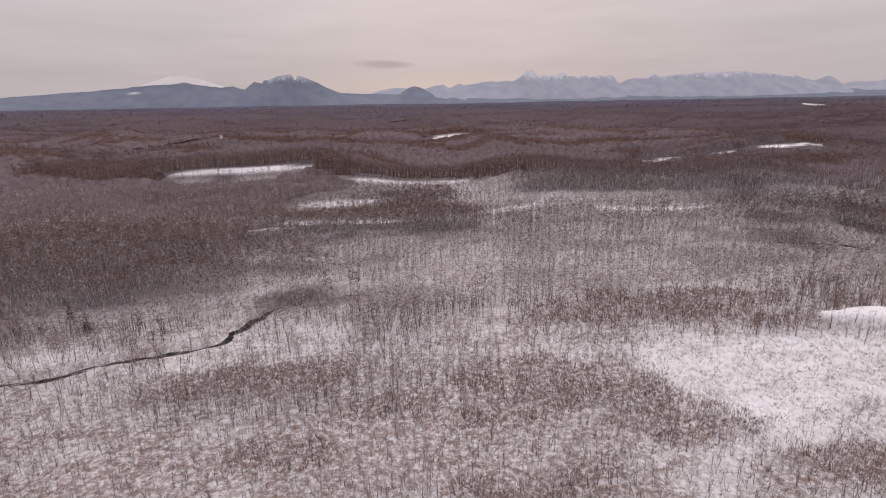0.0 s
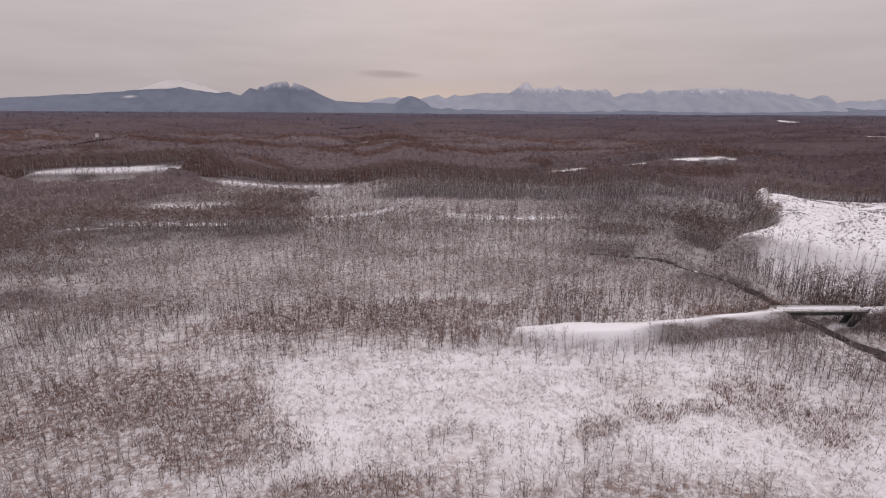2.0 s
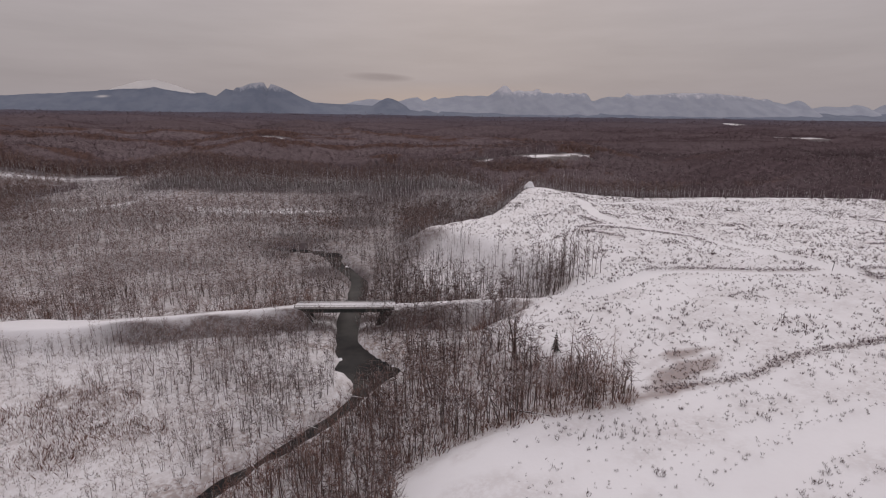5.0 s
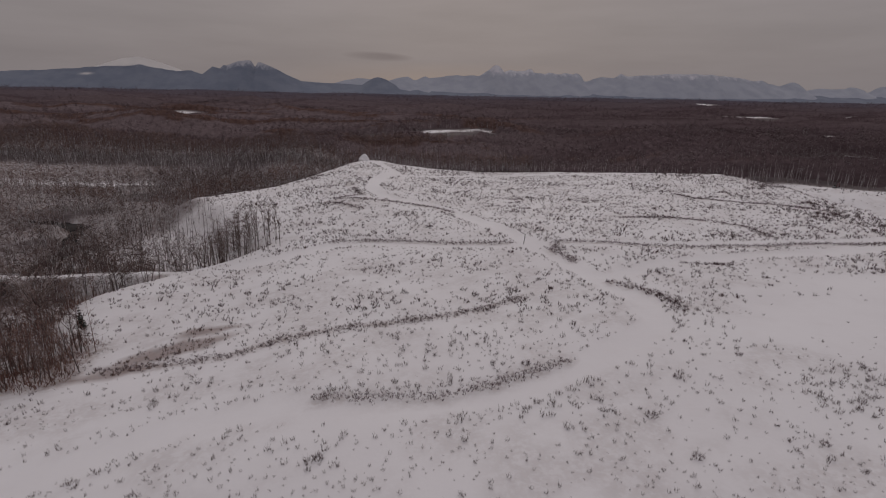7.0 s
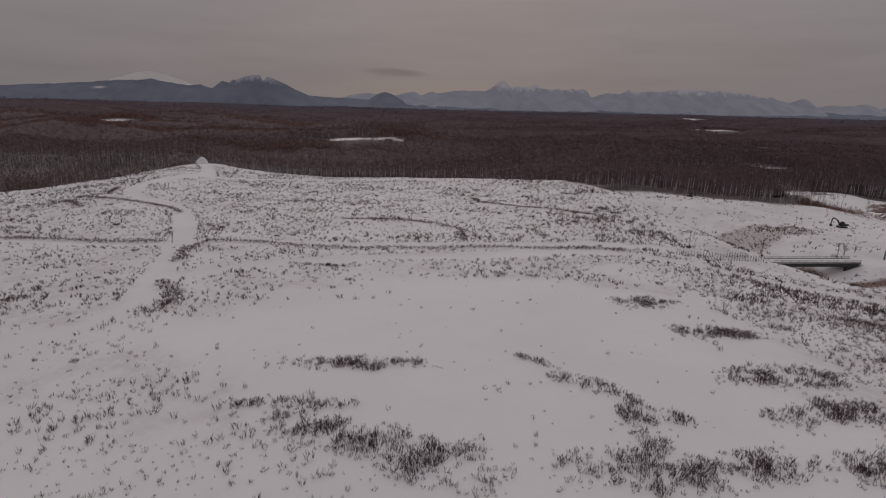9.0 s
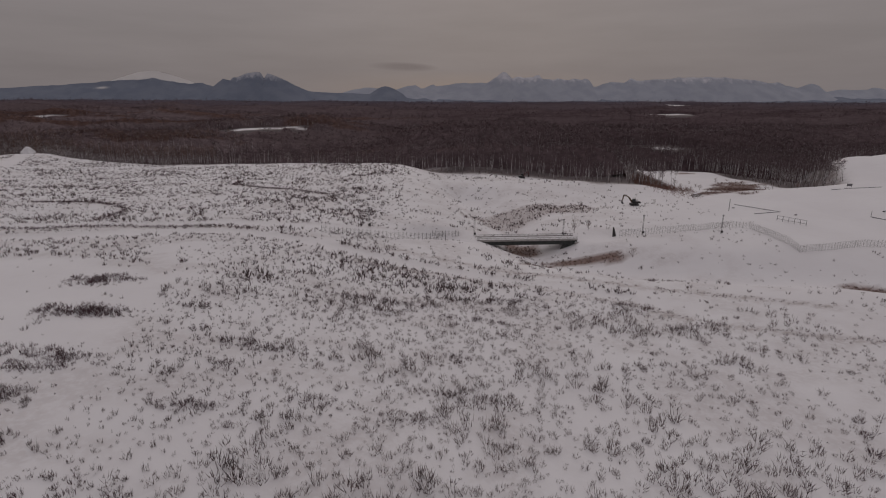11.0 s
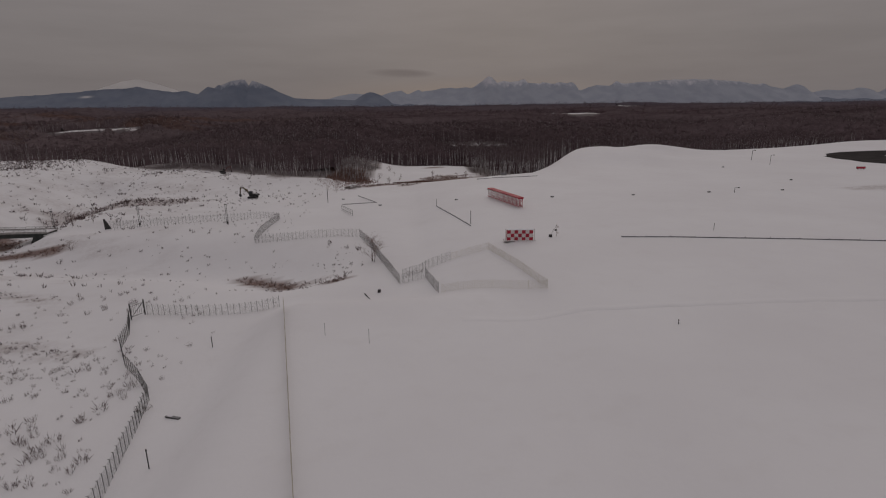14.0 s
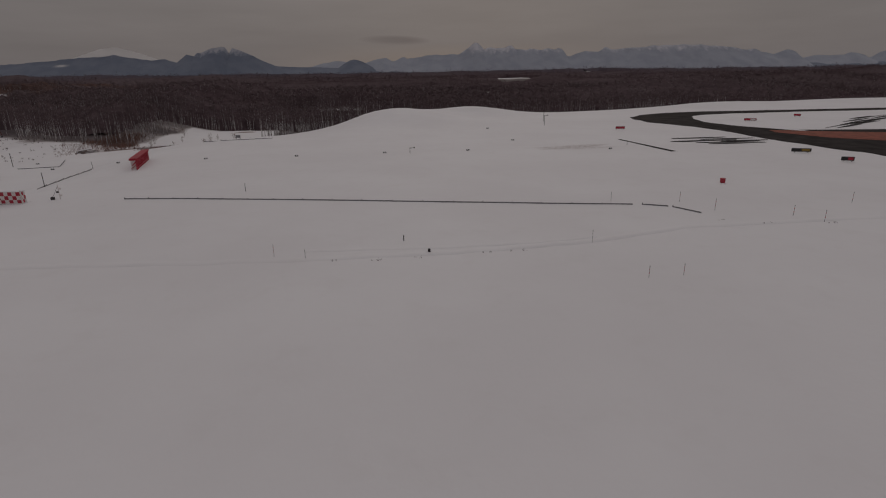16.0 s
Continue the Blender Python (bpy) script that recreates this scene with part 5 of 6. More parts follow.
# ---- building blocks of things ----
def part(name, bm, material, parent=None, label=""):
    me = bpy.data.meshes.new(name)
    bm.to_mesh(me)
    bm.free()
    me.materials.append(material)
    ob = new(name, me)
    ob.parent = parent
    if label:
        tagged(ob, label)
    return ob


def thing(name, at, turn=0.0, label="", category="", group="", tilt=(0, 0)):
    e = new(name)
    e.empty_display_size = 0.2
    e.matrix_world = pose(at[0], at[1], at[2], tilt[0], tilt[1], turn)
    return tagged(e, label, category, group)


def box(bm, size, at=(0, 0, 0), turn=(0, 0, 0), bevel=0.0):
    m = pose(*at, *turn) @ Matrix.Diagonal((*size, 1))
    made = bmesh.ops.create_cube(bm, size=1, matrix=m)["verts"]
    if bevel:
        edges = list({e for v in made for e in v.link_edges})
        bmesh.ops.bevel(bm, geom=edges, offset=bevel, segments=1, affect="EDGES")
    return bm


def rod(bm, a, b, r, sides=6, r2=None):
    a, b = Vector(a), Vector(b)
    m = Matrix.Translation((a + b) / 2) @ (b - a).to_track_quat("Z", "Y").to_matrix().to_4x4()
    bmesh.ops.create_cone(bm, cap_ends=True, segments=sides, radius1=r, radius2=r if r2 is None else r2, depth=(b - a).length, matrix=m)
    return bm


def slab(bm, outline, thick):
    """A plate from an outline in the x-z plane, pushed out along y."""
    front = [bm.verts.new((x, -thick / 2, z)) for x, z in outline]
    back = [bm.verts.new((x, thick / 2, z)) for x, z in outline]
    bm.faces.new(front)
    bm.faces.new(back[::-1])
    for k in range(len(outline)):
        j = (k + 1) % len(outline)
        bm.faces.new((front[j], front[k], back[k], back[j]))
    bmesh.ops.recalc_face_normals(bm, faces=bm.faces)
    return bm


def B():
    return bmesh.new()


def sheet(name, outline_a, outline_b, material, lift, label, category, sink=0.25):
    """A strip of ground between two lines of equal length, with a turned-down rim."""
    a, b = np.array(outline_a, float), np.array(outline_b, float)
    rows = []
    for k in range(len(a)):
        for u in np.linspace(0, 1, 7):
            p = a[k] * (1 - u) + b[k] * u
            rows.append((p[0], p[1], gz(p[0], p[1]) + lift - (sink if u in (0.0, 1.0) else 0)))
    f = [(k * 7 + u, k * 7 + u + 1, k * 7 + u + 8, k * 7 + u + 7) for k in range(len(a) - 1) for u in range(6)]
    return tagged(new(name, raw_mesh(name, rows, f, material, True)), label, category, kind="structure")


# ---- water ----
wx, wy = np.meshgrid(np.arange(-200, 215, 5.0), np.arange(10, 215, 5.0))
n = wx.shape[1]
a, b = np.meshgrid(np.arange(n - 1), np.arange(wx.shape[0] - 1))
f = (b * n + a).ravel()
tagged(new("water", raw_mesh("water", np.stack([wx.ravel(), wy.ravel(), np.full(wx.size, WATER_Z)], 1), np.stack([f, f + 1, f + n + 1, f + n], 1), WATER, True)), "dark open water of a slow winter river", "river", kind="structure")


# ---- ice, snow and wood along the river ----
def ice_floe(x, y, size, turn, seed):
    r = random.Random(seed)
    e = thing("ice_floe", (x, y, WATER_Z), turn, "flat snow-covered ice floe at the river edge", "ice", "ice floes")
    bm = B()
    rim = [(size * r.uniform(0.7, 1.15) * math.cos(k * math.pi / 5), 0.55 * size * r.uniform(0.7, 1.2) * math.sin(k * math.pi / 5)) for k in range(10)]
    rings = [[bm.verts.new((px * s, py * s, z)) for px, py in rim] for s, z in ((1.0, -0.12), (1.02, 0.03), (0.86, 0.07))]
    for low, high in zip(rings, rings[1:]):
        for k in range(10):
            bm.faces.new((low[k], low[(k + 1) % 10], high[(k + 1) % 10], high[k]))
    bm.faces.new(rings[-1])
    part("ice_plate", bm, SNOW, e)
    return e


for k, (x, y, size, turn) in enumerate(((188.2, 88.6, 1.0, 20), (185.6, 78.8, 0.9, 50), (178.6, 76.0, 0.8, 60), (175.4, 65.4, 0.9, 45), (177.6, 92.0, 0.9, 80), (182.2, 150.0, 1.2, 70), (176.5, 155.0, 1.5, 10))):
    ice_floe(x, y, size, turn, k)


def fallen_log(a, b, radius, label):
    e = thing("fallen_log", a, 0, label, "log", "fallen logs")
    d = Vector(b) - Vector(a)
    part("trunk", rod(B(), (0, 0, 0), d, radius, 7, radius * 0.6), BARK, e)
    part("snow_cover", rod(B(), d * 0.08 + Vector((0, 0, radius * 0.7)), d * 0.9 + Vector((0, 0, radius * 0.5)), radius * 0.7, 6, radius * 0.4), SNOW, e)
    for k, u in enumerate((0.35, 0.55, 0.75)):
        side = Vector((-d.y, d.x, 0)).normalized() * (0.9 if k % 2 else -0.9)
        part("broken_limb", rod(B(), d * u, d * u + side + d.normalized() * 0.5 + Vector((0, 0, 0.3)), radius * 0.35, 5, radius * 0.12), BARK, e)
    return e


fallen_log((203.2, 64.8, gz(203.2, 64.8) + 1.5), (207.8, 60.4, gz(207.8, 60.4) + 0.1), 0.13, "snowy fallen trunk leaning out of the riverside wood")
fallen_log((179.6, 78.5, WATER_Z + 0.1), (184.6, 76.4, WATER_Z + 0.25), 0.12, "snowy fallen trunk lying in the river pool")
fallen_log((174.2, 70.2, WATER_Z + 0.3), (177.8, 68.4, WATER_Z + 0.1), 0.10, "snowy fallen trunk lying across the narrow river")
fallen_log((-66, 107.5, WATER_Z + 0.6), (-60, 113.0, WATER_Z + 0.5), 0.14, "snowy fallen trunk lying across the brook")
fallen_log((-80, 103.0, WATER_Z + 0.6), (-74, 106.0, WATER_Z + 0.4), 0.12, "snowy fallen trunk lying across the brook")


# ---- road bridges with slanting legs ----
def road_bridge(at, turn, length, width, drop, label):
    br = thing("road_bridge", at, turn, label, "bridge", "road bridges")
    part("deck", box(B(), (length, width, 0.22), (0, 0, -0.11), bevel=0.04), CONCRETE, br, "snow-covered concrete deck")
    for side in (-1, 1):
        y = side * (width / 2 - 0.12)
        part("kerb", box(B(), (length, 0.2, 0.22), (0, y, 0.115), bevel=0.03), CONCRETE, br)
        rail = part("guard_rail", rod(B(), (-length / 2, y, 0.55), (length / 2, y, 0.55), 0.03), DARK_POST, br, "thin steel guard rail")
        part("lower_rail", rod(B(), (-length / 2, y, 0.36), (length / 2, y, 0.36), 0.02), DARK_POST, rail)
        for k in range(int(length / 2) + 1):
            x = -length / 2 + 0.2 + k * (length - 0.4) / int(length / 2)
            part("rail_post", box(B(), (0.05, 0.05, 0.36), (x, y, 0.40)), DARK_POST, rail)
        girder = part("girder", slab(B(), [(-length / 2 + 0.1, -0.225), (length / 2 - 0.1, -0.225), (length / 2 - 0.1, -0.85), (length * 0.30, -1.05), (-length * 0.30, -1.05), (-length / 2 + 0.1, -0.85)], 0.35), STEEL, br, "dark green-grey steel girder")
        girder.location.y = side * (width / 2 - 0.2)
        for end in (-1, 1):
            leg = part("slanting_leg", slab(B(), [(end * length * 0.25, -0.95), (end * length * 0.37, -0.85), (end * length * 0.215, -drop), (end * length * 0.165, -drop)] if end > 0 else
                                            [(end * length * 0.37, -0.85), (end * length * 0.25, -0.95), (end * length * 0.165, -drop), (end * length * 0.215, -drop)], 0.4), STEEL, br, "dark slanting steel leg")
            leg.location.y = side * (width / 2 - 0.6)
            leg.location.x = end * length * 0.12
    for end in (-1, 1):
        part("abutment", box(B(), (1.6, width + 0.4, 2.0), (end * (length / 2 + 0.2), 0, -1.5), bevel=0.08), CONCRETE, br, "snow-capped concrete abutment")
        part("footing", box(B(), (1.3, width * 0.9, 0.8), (end * length * 0.31, 0, -drop - 0.2), bevel=0.06), CONCRETE, br)
    return br


road_bridge((178.1, 107.4, -3.45), -4.5, 21.2, 3.6, 5.0, "snowy road bridge on slanting legs over the river")
road_bridge((435.0, 111.8, -4.35), -0.5, 22.6, 3.6, 4.6, "snowy road bridge on slanting legs over the gully")


# ---- fences ----
def along(line, gap):
    pts, left = [], 0.0
    for (ax, ay), (bx, by) in zip(line, line[1:]):
        d = math.hypot(bx - ax, by - ay)
        n = max(1, round(d / gap))
        pts += [(ax + (bx - ax) * k / n, ay + (by - ay) * k / n) for k in range(n)]
    return pts + [line[-1]]


def wire_mesh(a, b, height, gap, r, low=0.05):
    """Woven wire between two posts: level and upright wires."""
    a, b = Vector(a), Vector(b)
    d = b - a
    verts, quads = [], []
    across = Vector((-d.y, d.x, 0)).normalized() * r

    def strand(p, q, w):
        base = len(verts)
        for e in (p, q):
            verts.extend((e + w, e - w * 0.5 + across, e - w * 0.5 - across))
        for k in range(3):
            quads.append((base + k, base + (k + 1) % 3, base + 3 + (k + 1) % 3, base + 3 + k))

    for k in range(int(height / gap) + 1):
        z = Vector((0, 0, low + (height - low) * k / int(height / gap)))
        strand(a + z, b + z, Vector((0, 0, r)))
    count = max(2, int(d.length / gap))
    for k in range(1, count):
        p = a + d * (k / count)
        strand(p + Vector((0, 0, low)), p + Vector((0, 0, height)), d.normalized() * r)
    return verts, quads


def fence(name, line, height, gap, label, post_material, wire_material, wire_gap, wire_r, arm=0.0, post_r=0.035):
    f = thing(name, (line[0][0], line[0][1], gz(*line[0])), 0, label, "fence")
    base = f.matrix_world.translation.copy()
    feet = [Vector((x, y, gz(x, y))) - base for x, y in along(line, gap)]
    shaft = B()
    rod(shaft, (0, 0, -0.3), (0, 0, height + 0.08), post_r, 6)
    if arm:
        rod(shaft, (0, 0, height), (0.0, -arm, height + arm), post_r * 0.8, 5)
    first = None
    for foot in feet:
        if first is None:
            first = part("post", shaft, post_material, f)
            first.location = foot
        else:
            p = new("post", first.data)
            p.parent, p.location = f, foot
    for a, b in zip(feet, feet[1:]):
        v, q = wire_mesh(a, b, height, wire_gap, wire_r)
        ob = new("mesh_panel", raw_mesh("mesh_panel", v, q, wire_material))
        ob.parent = f
    return f


FENCE_LABEL = "chain-link airfield fence with dark posts in snow"
fence("chain_link_fence", [(485.9, 60.2), (487.6, 56.4), (488.6, 52.5), (491.0, 48.4), (493.6, 45.5), (495.8, 42.4), (496.9, 37.5), (498.0, 31), (499.5, 20), (502, 5), (506, -25)], 1.45, 0.7, FENCE_LABEL, DARK_POST, WIRE, 0.11, 0.004, 0.2, 0.020)
fence("chain_link_fence", [(487.0, 62.2), (493.9, 61.3), (498.1, 61.6), (502.4, 63.3)], 1.3, 0.7, FENCE_LABEL, DARK_POST, WIRE, 0.11, 0.004, 0.2, 0.020)
fence("chain_link_fence", [(457.2, 113.0), (467.4, 113.0), (477.8, 115.0), (487.3, 118.6), (491.2, 116.8), (490.3, 98.9), (498, 98.9), (505, 100.3), (510.0, 99.6), (512.2, 93), (517.5, 70.6), (521.3, 72.6), (522.6, 64.8)], 1.5, 0.7, FENCE_LABEL, DARK_POST, WIRE, 0.11, 0.004, 0.2, 0.020)
fence("chain_link_fence", [(518.0, 73.0), (522.0, 76.5), (525.4, 77.6)], 1.4, 0.7, FENCE_LABEL, DARK_POST, WIRE, 0.11, 0.004, 0.2, 0.020)
fence("chain_link_fence", [(392, 98.4), (405, 101.1), (416.2, 104.1)], 1.3, 0.8, "thin wire fence beside the snowy lane", DARK_POST, WIRE, 0.14, 0.005)
fence("chain_link_fence", [(414.1, 113.6), (420.1, 114.6)], 1.3, 0.8, "short wire fence at the bridge approach", DARK_POST, WIRE, 0.14, 0.005)
NET_LABEL = "low beige snow net strung along the field"
fence("snow_net", [(504.2, 58.0), (506.0, 50), (508.2, 40), (510.4, 30), (513.5, 16), (518, -4), (523, -30)], 1.3, 2.4, NET_LABEL, NET, NET, 0.07, 0.0050, 0.0, 0.02)
fence("snow_net", [(523.0, 64.6), (529.0, 61.0), (535.0, 57.6), (533.5, 67.3), (531.4, 78.0), (525.6, 77.8)], 1.1, 2.4, NET_LABEL, NET, NET, 0.08, 0.0045, 0.0, 0.018)
gate = thing("field_gate", (486.3, 61.4, gz(486.3, 61.4)), 62, "dark steel gate at the fence corner", "gate")
for x in (-0.9, 0.9):
    part("gate_post", box(B(), (0.12, 0.12, 2.1), (x, 0, 0.9), bevel=0.02), DARK_POST, gate)
part("gate_frame", rod(rod(rod(B(), (-0.8, 0, 1.6), (0.8, 0, 1.6), 0.03), (-0.8, 0, 0.3), (0.8, 0, 0.3), 0.03), (-0.8, 0, 0.3), (0.8, 0, 1.6), 0.03), DARK_POST, gate)
for k in range(7):
    part("gate_bar", rod(B(), (-0.75 + k * 0.25, 0, 0.3), (-0.75 + k * 0.25, 0, 1.6), 0.018, 5), DARK_POST, gate)


crossed = thing("leaning_posts", (290.5, 104.6, gz(290.5, 104.6)), 0, "two leaning dark wooden posts beside the track", "post")
part("post", rod(B(), (0, 0, -0.3), (0.25, 0, 2.0), 0.07), DARK_POST, crossed)
part("crosspiece", rod(B(), (0.3, 0.05, 1.9), (-1.1, 0.1, 2.7), 0.05), DARK_POST, crossed)
stub = thing("leaning_board", (456.0, 113.6, gz(456.0, 113.6)), 30, "dark leaning board at the fence end", "board")
part("board", slab(B(), [(-0.3, -0.2), (0.9, -0.2), (0.5, 0.9), (-0.1, 2.1), (-0.35, 2.0)], 0.12), DARK_POST, stub)
part("stake", rod(B(), (0.3, 0.1, -0.2), (0.1, 0.1, 1.4), 0.05), DARK_POST, stub)

# ---- lattice poles by the lane ----
def lattice_pole(x, y, height):
    p = thing("lattice_pole", (x, y, gz(x, y)), 20, "slim grey lattice pole beside the snowy lane", "pole", "poles by the lane")
    for sx in (-0.14, 0.14):
        part("upright", rod(B(), (sx, 0, -0.3), (sx, 0, height), 0.035, 5), DARK_POST, p)
    for k in range(int(height / 0.5)):
        part("rung", rod(B(), (-0.14, 0, 0.4 + k * 0.5), (0.14, 0, 0.4 + (k + 0.5) * 0.5), 0.02, 4), DARK_POST, p)
    part("lamp_head", box(B(), (0.5, 0.25, 0.16), (0, 0, height + 0.05), bevel=0.03), DARK_POST, p)
    part("cabinet", box(B(), (0.4, 0.3, 0.5), (0.0, -0.2, 0.5), bevel=0.03), DARK_POST, p)
    return p


for x, y, h in ((423.7, 114.6, 4.2), (444.6, 115.2, 4.2), (462.9, 113.6, 4.3), (481.3, 112.4, 4.3), (400.5, 108.0, 4.0)):
    lattice_pole(x, y, h)


# ---- radio mast on the wooded rise ----
def radio_mast(x, y, height):
    m = thing("radio_mast", (x, y, gz(x, y)), 15, "tall grey lattice radio mast above the woods", "mast")
    foot, head = 0.7, 0.25
    corners = [(-1, -1), (1, -1), (1, 1), (-1, 1)]
    for cx, cy in corners:
        part("leg", rod(B(), (cx * foot, cy * foot, -0.5), (cx * head, cy * head, height), 0.09, 5), GALVANISED, m)
    for k in range(10):
        u, w = k / 10, (k + 1) / 10
        for (ax, ay), (bx, by) in zip(corners, corners[1:] + corners[:1]):
            ra, rb = foot + (head - foot) * u, foot + (head - foot) * w
            part("brace", rod(B(), (ax * ra, ay * ra, height * u), (bx * rb, by * rb, height * w), 0.05, 4), GALVANISED, m)
    part("antenna_drum", rod(B(), (0, -0.2, height - 1.2), (0, -0.9, height - 1.2), 0.8, 12), WHITE, m)
    part("antenna_panel", box(B(), (1.6, 0.4, 2.2), (0, 0.5, height - 0.8), bevel=0.06), WHITE, m)
    part("spike", rod(B(), (0, 0, height), (0, 0, height + 2.0), 0.05, 5), GALVANISED, m)
    return m


radio_mast(-97.7, 343.0, 20.0)

# ---- excavators ----
def excavator(x, y, turn, size, paint_mat, label):
    e = thing("excavator", (x, y, gz(x, y)), turn, label, "excavator", "earth-moving machines")
    e.scale = (size, size, size)
    for side in (-1, 1):
        t = part("track", slab(B(), [(-1.7, 0.25), (-1.4, 0.0), (1.4, 0.0), (1.7, 0.25), (1.7, 0.5), (1.4, 0.75), (-1.4, 0.75), (-1.7, 0.5)], 0.55), BLACK, e, "black crawler track")
        t.location.y = side * 0.95
        for k in range(5):
            w = part("track_wheel", rod(B(), (-1.2 + k * 0.6, -0.30, 0.25), (-1.2 + k * 0.6, 0.30, 0.25), 0.2, 10), BLACK, t)
    part("undercarriage", box(B(), (1.8, 1.4, 0.4), (0, 0, 0.65), bevel=0.05), BLACK, e)
    part("house", slab(B(), [(-1.9, 0.95), (1.0, 0.95), (1.0, 1.5), (-0.2, 1.75), (-1.6, 1.75), (-1.9, 1.5)], 2.2), BLACK, e, "dark muddy engine house")
    cab = part("cab", slab(B(), [(-0.2, 1.5), (1.1, 1.5), (1.15, 2.2), (0.8, 2.75), (-0.1, 2.75)], 0.95), BLACK, e)
    cab.location.y = 0.6
    for side in (-1, 1):
        w = part("cab_window", box(B(), (0.8, 0.03, 0.7), (0.42, side * 0.48, 2.25)), GLASS_DARK, cab)
    part("windscreen", box(B(), (0.03, 0.8, 0.8), (1.12, 0, 2.15), (0, -14, 0)), GLASS_DARK, cab)
    part("counterweight", box(B(), (0.5, 2.2, 0.7), (-2.0, 0, 1.3), bevel=0.1), BLACK, e)
    part("exhaust", rod(B(), (-1.3, -0.6, 1.7), (-1.3, -0.6, 2.2), 0.06), BLACK, e)
    part("boom", slab(B(), [(0.8, 1.3), (1.9, 3.2), (3.4, 4.1), (4.6, 4.0), (4.6, 3.7), (3.5, 3.7), (2.2, 2.8), (1.2, 1.2)], 0.4), paint_mat, e, "bent main boom")
    part("stick", slab(B(), [(4.2, 4.15), (4.7, 4.1), (5.0, 1.5), (4.75, 1.45)], 0.3), paint_mat, e)
    part("bucket", slab(B(), [(4.7, 1.6), (5.1, 1.6), (5.2, 0.9), (4.7, 0.5), (4.1, 0.8), (4.5, 1.0)], 0.8), BLACK, e, "dark digging bucket")
    part("hydraulic_cylinder", rod(B(), (1.5, 0, 1.6), (2.9, 0, 3.5), 0.09, 8), GALVANISED, e)
    part("stick_cylinder", rod(B(), (3.0, 0, 4.2), (4.5, 0, 4.3), 0.08, 8), GALVANISED, e)
    return e


excavator(477.0, 149.4, 172, 0.74, MUDDY, "muddy ochre and black excavator standing in snow")
excavator(454.0, 198.0, 20, 0.6, DARK_RED, "small dark red excavator at the wood edge")


# ---- airfield: localiser, shed, aerials ----
def localiser_array(x, y, turn, count, length):
    a = thing("localiser_array", (x, y, gz(x, y)), turn, "long red localiser aerial array on many legs", "antenna array")
    step = length / (count - 1)
    for k in range(count):
        u = -length / 2 + k * step
        el = part("aerial", box(B(), (0.16, 1.3, 0.30), (u, 0, 1.95), bevel=0.02), RED, a, "red aerial arm")
        for side in (-0.45, 0.4):
            part("leg", box(B(), (0.10, 0.10, 2.15), (u, side, 0.75)), RED if side > 0 else WHITE, el)
        part("feed_cap", box(B(), (0.18, 0.20, 0.22), (u, -0.72, 1.90), bevel=0.03), WHITE, el)
        part("brace", rod(B(), (u, -0.45, 0.7), (u, 0.4, 1.65), 0.035, 5), RED, el)
    for side in (-0.5, 0.0, 0.5):
        part("top_rail", box(B(), (length + 0.5, 0.35, 0.10), (0, side, 2.16), bevel=0.02), RED, a, "dark red top rail")
    for side in (-0.45, 0.4):
        part("foot_rail", box(B(), (length + 0.3, 0.12, 0.12), (0, side, 0.35)), RED, a)
    return a


localiser_array(540.8, 112.15, -75.0, 25, 14.8)


def checker_shed(x, y, turn):
    s = thing("checker_shed", (x, y, gz(x, y)), turn, "equipment shed painted in red and white checks", "shed")
    w, d, h = 4.1, 0.9, 1.75
    part("body", box(B(), (w, d, h), (0, 0, h / 2 - 0.05), bevel=0.02), WHITE, s)
    part("roof", box(B(), (w + 0.2, d + 0.2, 0.12), (0, 0, h + 0.01), bevel=0.03), SNOW, s, "snow-covered flat roof")
    for i in range(7):
        for j in range(3):
            part("panel", box(B(), (w / 7 - 0.02, 0.03, h / 3 - 0.02), (-w / 2 + (i + 0.5) * w / 7, -d / 2 - 0.018, (j + 0.5) * h / 3 - 0.03)), RED if (i + j) % 2 == 0 else WHITE, s)
    for side in (-1, 1):
        for i in range(3):
            for j in range(3):
                part("panel", box(B(), (0.03, d / 3 - 0.02, h / 3 - 0.02), (side * (w / 2 + 0.018), -d / 2 + (i + 0.5) * d / 3, (j + 0.5) * h / 3 - 0.03)), RED if (i + j) % 2 else WHITE, s)
        part("corner_post", box(B(), (0.12, 0.12, h + 0.35), (side * (w / 2 + 0.22), -d / 2 - 0.1, h / 2 + 0.05)), WHITE, s)
    part("plinth", box(B(), (w + 0.9, d + 0.7, 0.2), (0, 0, -0.03), bevel=0.03), CONCRETE, s)
    return s


checker_shed(536.7, 79.6, -6)


def monitor_aerial(x, y, height):
    p = thing("monitor_aerial", (x, y, gz(x, y)), 10, "short instrument mast with stacked sensors", "antenna")
    part("mast", rod(B(), (0, 0, -0.3), (0, 0, height), 0.05), WHITE, p)
    for k, z in enumerate((0.6, 1.1, 1.6)):
        part("sensor", box(B(), (0.36, 0.2, 0.24), (0.15 * (-1) ** k, 0, z), bevel=0.04), DARK_POST if k % 2 else WHITE, p)
    part("base_box", box(B(), (0.45, 0.4, 0.45), (-1.0, 0.1, 0.18), bevel=0.03), DARK_POST, p)
    part("stay", rod(B(), (0, 0, height * 0.9), (-1.0, 0.1, 0.3), 0.02, 4), GALVANISED, p)
    return p


monitor_aerial(543.0, 80.6, 2.2)


